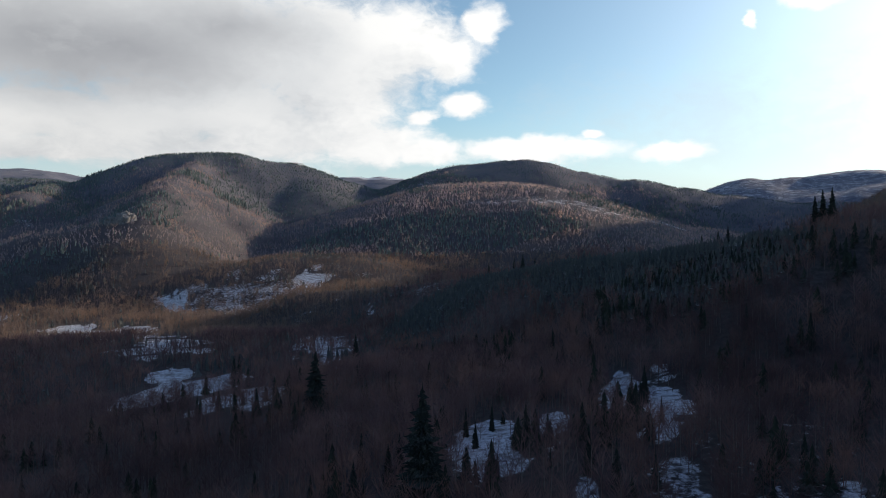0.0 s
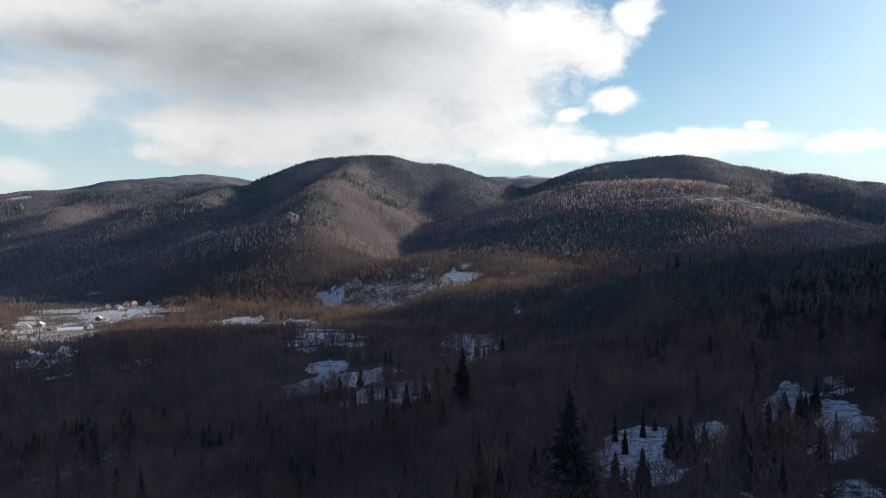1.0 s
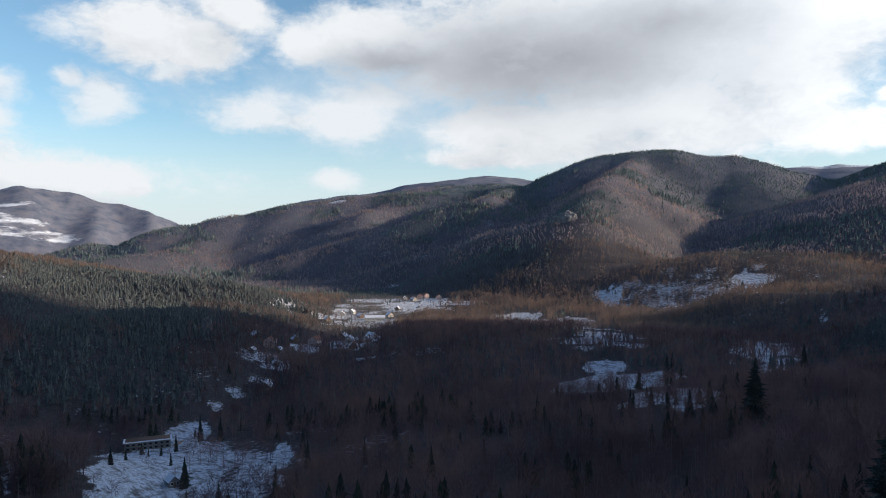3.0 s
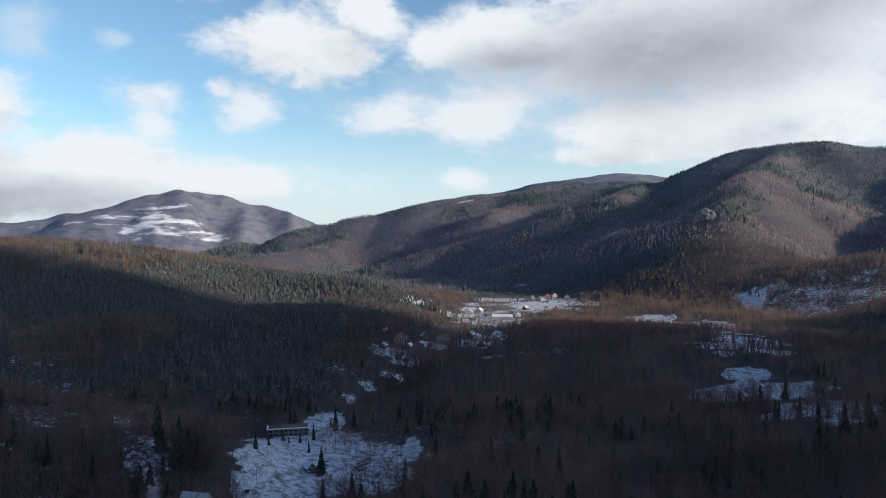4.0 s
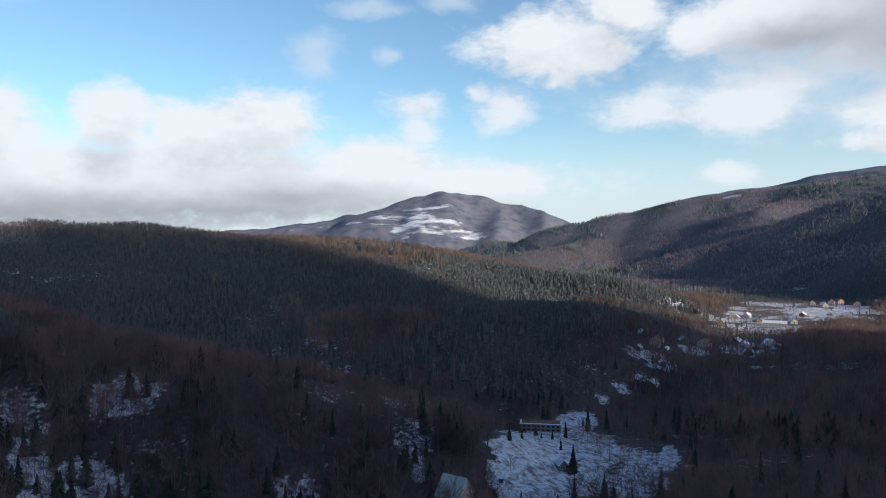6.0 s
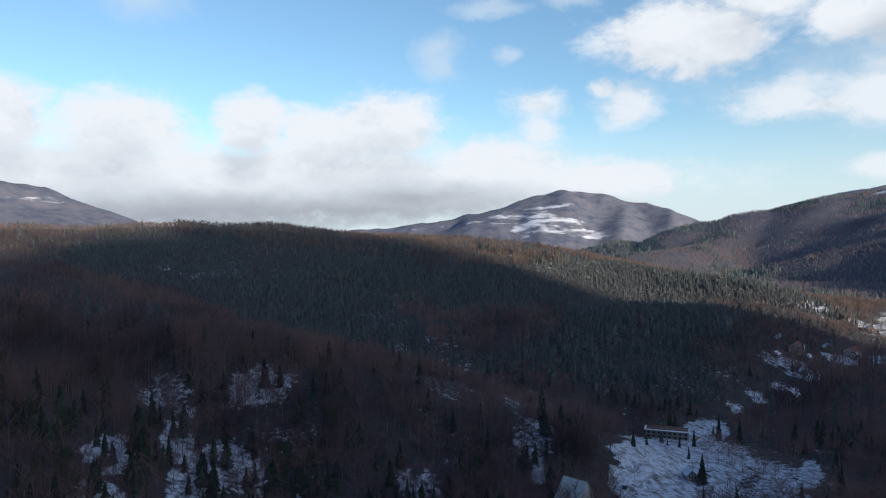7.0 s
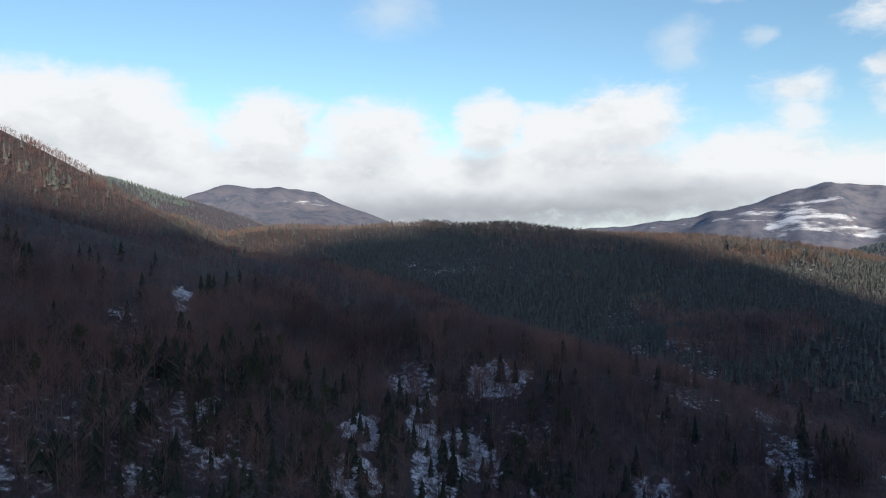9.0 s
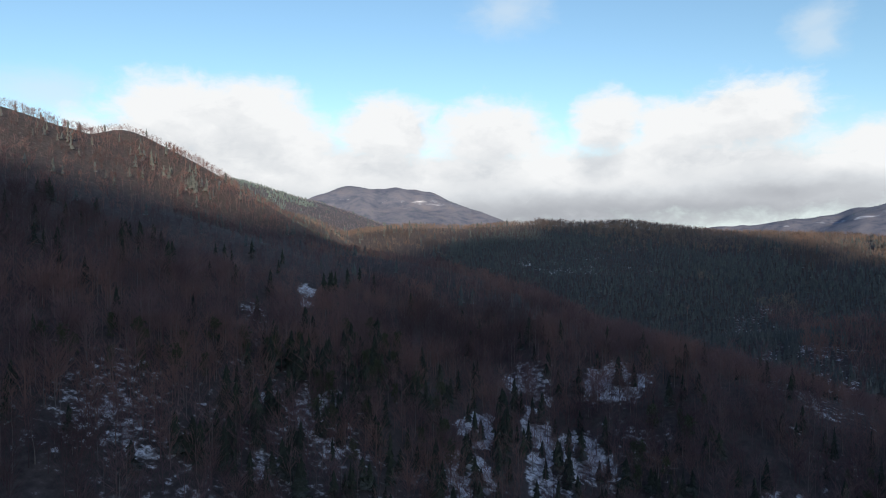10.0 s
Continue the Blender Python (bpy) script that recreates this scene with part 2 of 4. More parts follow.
# the farthest twigs, tinted blue-grey in place of haze
HAZE_TWIGS = twig_material("haze_far_twigs", (0.13, 0.14, 0.185), (0.21, 0.215, 0.26))
BARK = bark_material("dark_bark", (0.045, 0.035, 0.03), (0.14, 0.12, 0.10))
PALE_BARK = bark_material("pale_bark", (0.10, 0.085, 0.075), (0.30, 0.27, 0.24))


# ---- terrain ----
def lattice(seed, n=64):
    return np.random.default_rng(seed).random((n, n))


def value_noise(x, y, wave, seed):
    """Smooth noise between -1 and 1 with bumps of about that wave length."""
    g = lattice(seed)
    u, v = x / wave, y / wave
    i, j = np.floor(u).astype(int), np.floor(v).astype(int)
    fx, fy = u - i, v - j
    fx, fy = fx * fx * (3 - 2 * fx), fy * fy * (3 - 2 * fy)
    a, b, c, d = g[i % 64, j % 64], g[(i + 1) % 64, j % 64], g[i % 64, (j + 1) % 64], g[(i + 1) % 64, (j + 1) % 64]
    return 2 * ((a * (1 - fx) + b * fx) * (1 - fy) + (c * (1 - fx) + d * fx) * fy) - 1


def fbm(x, y, wave, seed, octaves=4):
    total, amp = 0, 1.0
    for o in range(octaves):
        total = total + amp * value_noise(x * (0.8 if o % 2 else 1) + 37 * o, y + 11 * o, wave / 2 ** o, seed + o)
        amp *= 0.5
    return total


CRESTS = {}


def ridge(name, slope, rounding, *points):
    """A crest: its flanks' slope, the rounding at its top, and points of bearing, distance and height above the valley floor."""
    CRESTS[name] = (points, slope, rounding)


ridge("main_hill", 0.58, 150, (62, 2500, 95), (58.9, 2500, 74), (55.2, 2500, 155), (51.2, 2500, 195), (46.2, 2500, 241), (42.7, 2500, 256), (35.8, 2500, 272), (28.8, 2500, 280), (25, 2500, 311), (21.3, 2500, 385), (16.8, 2500, 395), (12.8, 2500, 373), (8.6, 2500, 314), (5.8, 2500, 201))
ridge("rear_hill", 0.36, 250, (49, 3300, 210), (46.2, 3300, 256), (41.8, 3300, 324), (38.1, 3300, 340), (35.4, 3300, 366), (32.6, 3300, 414), (28.8, 3300, 345), (26, 3300, 375), (19, 3400, 350))
ridge("gap_ridge", 0.35, 260, (8.6, 4300, 475), (6.2, 4300, 451), (3.9, 4300, 467), (2, 4300, 468))
ridge("east_hill", 0.52, 150, (6.7, 2600, 213), (3, 2600, 270), (-1.7, 2600, 396), (-6.4, 2600, 390), (-10.1, 2600, 339), (-14.6, 2600, 303), (-18.9, 2600, 259), (-22.2, 2600, 235), (-26.8, 2600, 209), (-34, 2600, 180), (-50, 2500, 180))
ridge("brown_hill", 0.34, 120, (12.7, 1650, 57), (10.4, 1744, 78), (8.6, 1838, 100), (5.8, 1900, 144), (2, 1900, 183), (-0.8, 1900, 245), (-5.5, 1900, 248), (-11, 1900, 178), (-14.6, 1900, 138), (-20, 1900, 130))
ridge("blue_ridge", 0.36, 200, (-22.2, 4600, 342), (-24.9, 4600, 440), (-27.6, 4600, 462), (-30.4, 4600, 485), (-32.3, 4600, 430), (-45, 4700, 500))
ridge("clearcut_knoll", 0.34, 50, (20.5, 1150, -13), (16.2, 1230, 58), (12.2, 1250, 74), (6.8, 1250, 76), (2.1, 1200, 8))
ridge("snowy_mountain", 0.42, 60, (88, 4600, 150), (80.2, 4600, 196), (78, 4600, 220), (74.5, 4600, 244), (70.4, 4600, 268), (68.3, 4600, 401), (66.6, 4600, 421), (63.9, 4600, 383), (60.3, 4600, 321), (57.1, 4600, 197), (53.8, 4600, 64))
ridge("west_mountain", 0.45, 50, (125, 3600, 240), (116.8, 3600, 333), (114.8, 3600, 316), (113.2, 3600, 391), (111.2, 3600, 380), (109.5, 3600, 391), (107, 3600, 360), (103.9, 3600, 228), (101.9, 3600, 155))
ridge("west_hill", 0.36, 120, (130, 1950, 280), (124, 1900, 262), (122.2, 1900, 218), (120.1, 1900, 228), (116.8, 1900, 176), (114.5, 1900, 149))
ridge("west_slope", 0.62, 22, (178, 480, 215), (158, 480, 215), (138, 600, 200), (134.6, 630, 196), (132.8, 660, 196), (130.3, 690, 205), (128.9, 720, 163), (125.7, 758, 141), (122.8, 810, 131), (118.5, 888, 137), (115.8, 1000, 127))
ridge("plantation_ridge", 0.24, 150, (108.3, 1150, 125), (103.9, 1150, 120), (98.5, 1150, 125), (91.9, 1150, 117), (85.4, 1150, 107), (80.7, 1150, 105), (76.3, 1150, 103), (71.9, 1140, 60), (69.9, 1130, 34), (64, 1090, 25), (59, 1050, 38))
ridge("plantation_nose", 0.42, 60, (63.1, 1040, 66), (59.5, 1008, 56), (54.8, 976, 51), (50.1, 948, -6), (46.4, 924, -31), (44.6, 900, -56))
ridge("near_spur", 0.42, 35, (150, 380, 120), (128, 480, 120), (115.8, 600, 97), (109.3, 520, 87), (104.6, 470, 67), (99.9, 440, 35), (95.3, 410, 48), (88.6, 380, 40), (82.4, 360, 35))
ridge("near_spur_end", 0.45, 25, (78.8, 355, 29), (71.8, 335, 20), (66.2, 315, 17), (62.5, 300, -26))
# from bearing -50 to -110 the heights are unseen, added to shade the foreground
ridge("east_slope", 0.52, 30, (10.5, 850, 41), (3, 740, 55), (-3.6, 640, 70), (-6.8, 560, 77), (-14.5, 500, 90), (-22.2, 460, 101), (-26.8, 440, 107), (-32.2, 430, 115), (-42, 569, 115), (-50, 850, 210), (-60, 1400, 480), (-80, 1342, 500), (-110, 1029, 360), (-140, 640, 266), (-165, 520, 230))
# steep ridge added outside the view to block the sun from the near ground
ridge("unseen_shade_ridge", 5.0, 10, (-79.7, 2088, 600), (-67.9, 2007, 765), (-60.1, 2002, 800), (-54.5, 2022, 900), (-50.6, 2048, 955), (-46.4, 2087, 960), (-45.7, 2157, 548), (-45.3, 2309, 570), (-44.6, 2530, 588), (-43.7, 2850, 605), (-42.6, 3328, 675), (-41.3, 3766, 745), (-40.7, 4107, 765), (-40.2, 4231, 640))
ridge("plateau", 0.13, 60, (36, 620, 6), (32, 600, 18), (24, 560, 22), (12, 520, 26), (0, 430, 30), (-12, 330, 40), (-25, 260, 48))
ridge("plantation_foot", 0.32, 50, (80, 500, 34), (72, 530, 40), (66, 560, 42), (60, 630, 42), (54.5, 730, 34), (50, 830, 14), (47, 880, 2))
ridge("gap_spur", 0.42, 30, (13, 2430, 362), (11, 2200, 265), (9.3, 2000, 175), (8.6, 1850, 105))
ridge("rock_spur", 0.5, 18, (19, 2420, 372), (21.5, 1850, 255), (23.6, 1400, 138), (27.2, 1430, 126), (30.5, 1460, 111), (34.7, 1490, 74), (39, 1510, 48), (42.7, 1530, 20), (46, 1540, 0))
ridge("rock_nose", 0.5, 25, (23.4, 1400, 136), (22.6, 1330, 96), (22, 1270, 58), (22.3, 1220, 22))
ridge("second_spur", 0.5, 18, (29, 2420, 275), (31.4, 1950, 220), (35, 1930, 192), (39, 1920, 139), (42.7, 1910, 103), (46.4, 1900, 76), (50.4, 1890, 38), (54, 1880, 8))
ridge("third_spur", 0.5, 20, (38, 2480, 240), (41.7, 2150, 188), (45.4, 2150, 135), (49, 2140, 99), (52.5, 2130, 73), (55.9, 2120, 38))
ridge("low_spur", 0.4, 40, (52, 2450, 165), (55, 2200, 90), (58.7, 1900, 62), (61.4, 1820, 58), (63.6, 1800, 42))


def crest_height(x, y, points, slope, rounding):
    best = np.full(x.shape, -1e3)
    p = [bearing(a, d, z) for a, d, z in points]
    for a, b in zip(p, p[1:]):
        ux, uy = b.x - a.x, b.y - a.y
        s = np.clip(((x - a.x) * ux + (y - a.y) * uy) / (ux * ux + uy * uy), 0, 1)
        d = np.hypot(x - a.x - s * ux, y - a.y - s * uy)
        best = np.maximum(best, a.z + s * (b.z - a.z) - slope * (np.sqrt(d * d + rounding ** 2) - rounding))
    return best


def height(x, y):
    """The ground's height at arrays of places."""
    x, y = np.asarray(x, float), np.asarray(y, float)
    r = np.hypot(x, y)
    soft = 2.5 + r * 0.0015
    floor = 0.004 * np.maximum(r - 1300, 0) + 0.8 * fbm(x, y, 90, 3, 3)
    total = np.exp(floor / soft)
    for points, slope, rounding in CRESTS.values():
        h = crest_height(x, y, points, slope, rounding)
        total = total + np.exp(np.maximum(h, -60) / soft)
    h = soft * np.log(total)
    rise = np.clip((h - 8) / 60, 0, 1)
    gully = fbm(x, y, 420, 11, 4) * 17 * np.clip((r / 2400) ** 1.4, 0.03, 1.7) + fbm(x, y, 90, 23, 3) * 2.2
    # gullies that run down the faces of the two high mountains
    a = np.degrees(np.arctan2(-x, y))
    front = np.where(a > 95, 3600, 4600) - r
    ribs = np.clip(front / 260, 0, 1) * np.clip((1500 - front) / 400, 0, 1) * ((a > 52) & (a < 90) | (a > 100))
    return h + rise * (gully + 26 * ribs * fbm(a * 55, r * 0.22, 110, 131, 3))


# Open ground: bearing, distance, half width across and along the line of sight, in metres, and how much snow lies on it.
EAST_CLEARINGS = [
    (-3.2, 217, 10, 32, 1), (-9.1, 238, 5, 21, 0.9), (-17.9, 264, 10, 33, 1), (-14.3, 279, 7, 25, 0.75), (21.8, 417, 32, 31, 1), (19.1, 363, 14, 30, 0.9), (15.5, 366, 18, 35, 0.7),
    (21.8, 626, 29, 111, 1), (24.4, 872, 26, 88, 0.85), (28.1, 903, 30, 89, 0.8), (21.8, 467, 11, 21, 0.9), (10.5, 551, 24, 111, 0.6), (16.3, 1079, 112, 79, 0.5), (21.3, 1087, 27, 47, 0.9),
    (10.9, 1111, 32, 41, 1), (6.1, 680, 7, 35, 0.8), (-11.8, 177, 4, 12, 0.6), (-18.8, 182, 6, 13, 0.6), (-30.5, 194, 7, 13, 0.55),
]
VALLEY_CLEARINGS = [
    (58.6, 326, 15, 36, 0.75), (59.7, 278, 10, 20, 0.73), (54.0, 292, 9, 24, 0.73), (48.3, 327, 4, 27, 1), (50.7, 285, 15, 34, 0.70), (55.3, 399, 13, 20, 0.74), (53.2, 440, 10, 15, 0.76), (51.7, 464, 9, 10, 0.76), (50.0, 494, 12, 7, 0.74), (49.3, 552, 18, 20, 0.66), (46.3, 605, 15, 22, 0.73), (42.1, 640, 21, 75, 0.75), (42.6, 918, 37, 100, 0.6), (36.3, 1099, 52, 120, 0.82),
    (33.2, 1120, 26, 50, 0.8), (47.8, 1175, 32, 245, 0.6),
]
WEST_CLEARINGS = [
    (68.9, 307, 11, 22, 0.50), (68.5, 283, 8, 17, 0.60), (70.2, 395, 20, 14, 0.50), (78.1, 320, 7, 14, 0.60), (116.7, 386, 6, 36, 0.74), (97.6, 353, 15, 24, 0.60), (91.5, 344, 15, 20, 0.60),
    (102.7, 275, 9, 29, 0.60), (93.5, 287, 11, 17, 0.60), (97.7, 306, 6, 19, 0.60), (103.2, 238, 10, 20, 0.60), (78.1, 270, 8, 15, 0.60), (96.8, 252, 8, 19, 0.60), (68.7, 294, 11, 21, 0.52),
    (120.6, 304, 7, 27, 0.45),
]
CLEARINGS = EAST_CLEARINGS + VALLEY_CLEARINGS + WEST_CLEARINGS
ALPINE = [(65.7, 4590, 190, 40, 1.0), (66.8, 4270, 190, 70, 0.95), (70.7, 4200, 200, 110, 0.95), (66.1, 3950, 280, 130, 1.0), (68.4, 3880, 150, 70, 0.9), (73, 4150, 140, 80, 0.8), (77, 4400, 160, 60, 0.5), (62.5, 4250, 90, 40, 0.5), (107, 3400, 130, 110, 0.55), (114.5, 3450, 180, 110, 0.6),
          (43.6, 2440, 34, 26, 0.9), (30.5, 3250, 80, 60, 0.7), (-26, 4550, 240, 120, 0.9), (-31, 4500, 200, 90, 0.7), (6, 4250, 300, 120, 0.85), (-10, 1640, 240, 50, 0.42), (-17, 1700, 90, 40, 0.5), (119.5, 1850, 70, 30, 0.55)]
PLANTATIONS = [
    (62, 500, 60, 70), (69, 490, 70, 60), (58, 560, 40, 70), (77, 520, 60, 60), (63, 620, 150, 130), (73, 560, 140, 100), (55.5, 720, 90, 90), (80, 780, 230, 170), (61.1, 870, 230, 190), (52.9, 860, 120, 110), (98.7, 900, 120, 150),
    (-14, 470, 95, 80, 0.95), (-5, 520, 100, 100, 0.95), (-20, 410, 60, 60, 0.9), (12.2, 1000, 40, 40), (114, 700, 50, 50), (105.9, 240, 60, 60, 0.3), (81.4, 230, 30, 30, 0.25),
]
HILL_CONIFERS = [
    (35.6, 1260, 170, 60), (42.8, 1300, 120, 60), (12.2, 1240, 120, 40), (17.3, 2500, 380, 330), (12.2, 2200, 240, 260), (30.5, 2700, 500, 260), (-8, 2600, 420, 280),
    (-20, 2550, 420, 160), (32.6, 3300, 600, 400), (61.1, 1300, 40, 60),
]
CONIFERS = PLANTATIONS + HILL_CONIFERS


def ellipse(x, y, spots, wobble):
    """How far inside the nearest spot each place lies: 1 at its middle, 0 at its edge."""
    best = np.full(x.shape, -9.0)
    weight = np.zeros(x.shape)
    for a, d, across, along, *amount in spots:
        c, t = bearing(a, d), radians(a)
        dx, dy = x - c.x, y - c.y
        u, v = dx * math.cos(t) + dy * math.sin(t), -dx * math.sin(t) + dy * math.cos(t)
        f = 1 - np.sqrt((u / across) ** 2 + (v / along) ** 2) + wobble
        weight = np.where(f > best, amount[0] if amount else 1.0, weight)
        best = np.maximum(best, f)
    return best, weight


def cover(x, y):
    """Snow, openness, share of conifers, bare heights, painted haze, strips of snow and the ground's height at arrays
    of places.
    """
    w = 0.55 * fbm(x, y, 34, 41, 4) + 0.30 * fbm(x, y, 11, 47, 2)
    wide = 0.45 * fbm(x, y, 260, 51, 4)
    r, a = np.hypot(x, y), np.degrees(np.arctan2(-x, y))
    clear, amount = ellipse(x, y, CLEARINGS, w)
    high, more = ellipse(x, y, ALPINE, wide)
    con, share = ellipse(x, y, CONIFERS, wide * 0.9)
    con = np.where((r > 340) & (r < 1250), con - 0.9 * np.clip(3 * fbm(x, y, 150, 151, 3) - 1.5, 0, 1), con)
    z = height(x, y)
    alpine = np.clip(high * 2.2 + 0.5, 0, 1) * more
    # fine snow speckle pales the far eastern ridges in place of haze
    snow = np.where(r > 3000, 0.42 * (a < 1) * np.clip((r - 3600) / 300, 0, 1), alpine)
    snow = np.maximum(snow, np.clip(clear * 3 + 0.45, 0, 1) * amount)
    thin = 0.10 + 0.22 * fbm(x, y, 110, 61, 4) + 0.10 * np.clip((a - 45) / 20, 0, 1) * np.clip((600 - r) / 200, 0, 1)
    # the meadows along the stream, half wooded
    west = np.interp(r, [250, 300, 350, 430, 500, 590, 690, 900, 1250], [62.5, 62, 61.5, 55, 52, 50, 46, 45, 43])
    east = np.interp(r, [250, 300, 400, 500, 600, 700, 900, 1250], [54, 54, 52.5, 49, 47.5, 41, 38, 34])
    meadow = np.clip((15 - z) / 5, 0, 1) * np.clip((r - 215) / 40, 0, 1) * np.clip((1280 - r) / 100, 0, 1) * np.clip((a - east) / 1.5 + 0.5, 0, 1) * np.clip((west - a) / 1.5 + 0.5, 0, 1)
    meadow = meadow * (1 - 0.6 * np.clip((r - 360) / 40, 0, 1) * np.clip((820 - r) / 60, 0, 1)) * (1 - 0.5 * np.clip((56.5 - a) / 1.5, 0, 1) * (r < 380))
    patch = np.clip(0.5 + 1.2 * fbm(x, y, 60, 81, 4), 0, 1)
    snow = np.maximum(snow, np.maximum(np.clip(thin, 0, 0.44), meadow * (0.40 + 0.36 * patch)))
    open_ = np.maximum(np.clip(clear * 5, 0, 1) * np.where(amount > 0.72, 1, 0.12), meadow * np.clip(0.62 + 0.55 * patch, 0.55, 1.0))
    # open bare wood with snow between the stems beside the meadow
    stems = np.clip((a - 44) / 3, 0, 1) * np.clip((57 - a) / 2, 0, 1) * np.clip((r - 235) / 30, 0, 1) * np.clip((430 - r) / 60, 0, 1) * np.clip(0.75 + 0.9 * w, 0, 1)
    snow, open_ = np.maximum(snow, stems * (0.38 + 0.34 * patch)), np.maximum(open_, 0.5 * stems)
    # share of the painted haze, growing with distance from the viewpoint
    rime_haze = np.clip((r - 1000) / 2200, 0, 1)
    return snow, open_, np.clip(con * 2.5 + 0.5, 0, 1) * share, np.clip(high * 2, 0, 1), rime_haze, np.where(r > 3000, alpine, 0), z


def mesh_from(name, verts, tris, attributes=(), smooth=False):
    """A mesh from arrays of vertices and of triangles or quads."""
    me = bpy.data.meshes.new(name)
    n, k = tris.shape
    me.vertices.add(len(verts))
    me.vertices.foreach_set("co", np.ascontiguousarray(verts, np.float32).ravel())
    me.loops.add(n * k)
    me.loops.foreach_set("vertex_index", np.ascontiguousarray(tris, np.int32).ravel())
    me.polygons.add(n)
    me.polygons.foreach_set("loop_start", np.arange(0, n * k, k, dtype=np.int32))
    me.polygons.foreach_set("use_smooth", np.full(n, smooth))
    for key, values in dict(attributes).items():
        me.attributes.new(key, "FLOAT", "POINT").data.foreach_set("value", np.ascontiguousarray(values, np.float32))
    me.update(calc_edges=True)
    return me


def build_ground():
    az = np.concatenate([np.arange(-44, 144, 0.32), np.arange(144, 316, 2.0)])
    rr = np.concatenate([[0.0], np.geomspace(12, 4960, 300)])
    a, r = np.meshgrid(np.radians(az), rr, indexing="ij")
    x, y = -np.sin(a) * r, np.cos(a) * r
    snow, meadow, _, _, rime_haze, strips, z = cover(x, y)
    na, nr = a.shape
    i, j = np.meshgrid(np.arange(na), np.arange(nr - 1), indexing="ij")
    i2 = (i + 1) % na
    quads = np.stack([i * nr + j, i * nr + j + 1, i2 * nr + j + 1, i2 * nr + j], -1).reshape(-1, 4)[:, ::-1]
    me = mesh_from("ground", np.stack([x, y, z], -1).reshape(-1, 3), quads, {"snow": snow.ravel(), "meadow": meadow.ravel(), "rime_haze": rime_haze.ravel(), "strips": strips.ravel()}, smooth=True)
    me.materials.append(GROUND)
    return tagged(new("ground", me), "snow-patched valley floor and wooded winter hills", "ground", kind="structure")


build_ground()


# ---- woods ----
def rings(tiers, spikes, width, rng, droop=0.10, low=0.08):
    """A conifer one metre high: tiers of pointed skirts."""
    verts, tris = [], []
    for t in range(tiers):
        top = 1 - (1 - low) * (t / tiers) ** 1.05
        foot = max(low, top - (1 - low) / tiers * 1.9)
        reach = width * (1 - foot) ** 0.85
        n, o = spikes, len(verts)
        verts.append((0, 0, top))
        for s in range(n):
            an = 2 * math.pi * (s + 0.35 * rng.random()) / n + t
            rad = reach * (1.0 if s % 2 else 0.62) * (0.55 + 0.8 * rng.random())
            verts.append((math.cos(an) * rad, math.sin(an) * rad, foot - droop * rad + 0.03 * rng.random()))
        for s in range(n):
            tris.append((o, o + 1 + s, o + 1 + (s + 1) % n))
    return np.array(verts), np.array(tris), np.zeros(len(verts))


def broom(blades, width, spread, rng, trunk=True, base=0.30, thick=0.012):
    """A bare tree one metre high: a spindly trunk and thin blades of twigs that rise and spread."""
    verts, tris = [], []

    def blade(p, q, w):
        p, q = np.array(p), np.array(q)
        d = q - p
        s = np.cross(d, rng.normal(size=3))
        s *= w / (np.linalg.norm(s) + 1e-9)
        o = len(verts)
        verts.extend([p - s, p + s, q])
        tris.append((o, o + 1, o + 2))

    if trunk:
        o = len(verts)
        lean = rng.normal(size=2) * 0.02
        for s in range(3):
            an = 2.1 * s
            verts.append((math.cos(an) * thick, math.sin(an) * thick, -0.02))
        verts.append((lean[0], lean[1], 0.9))
        tris.extend([(o, o + 1, o + 3), (o + 1, o + 2, o + 3), (o + 2, o, o + 3)])
    for _ in range(blades):
        z = base + (0.85 - base) * rng.random() ** 0.8
        an = rng.random() * 2 * math.pi
        long = (0.16 + 0.22 * rng.random()) * (1.15 - 0.5 * z)
        out = spread * (0.5 + rng.random())
        r0 = rng.random() * 0.10 * spread / 0.3
        p = (math.cos(an) * r0, math.sin(an) * r0, z - 0.08)
        q = (p[0] + math.cos(an + 0.5 * rng.normal()) * out * long * 2, p[1] + math.sin(an + 0.5 * rng.normal()) * out * long * 2, min(1.0, z + long))
        blade(p, q, width * (0.6 + 0.8 * rng.random()))
    return np.array(verts), np.array(tris), np.array([1.0] * (4 if trunk else 0) + [0.0] * (3 * blades))


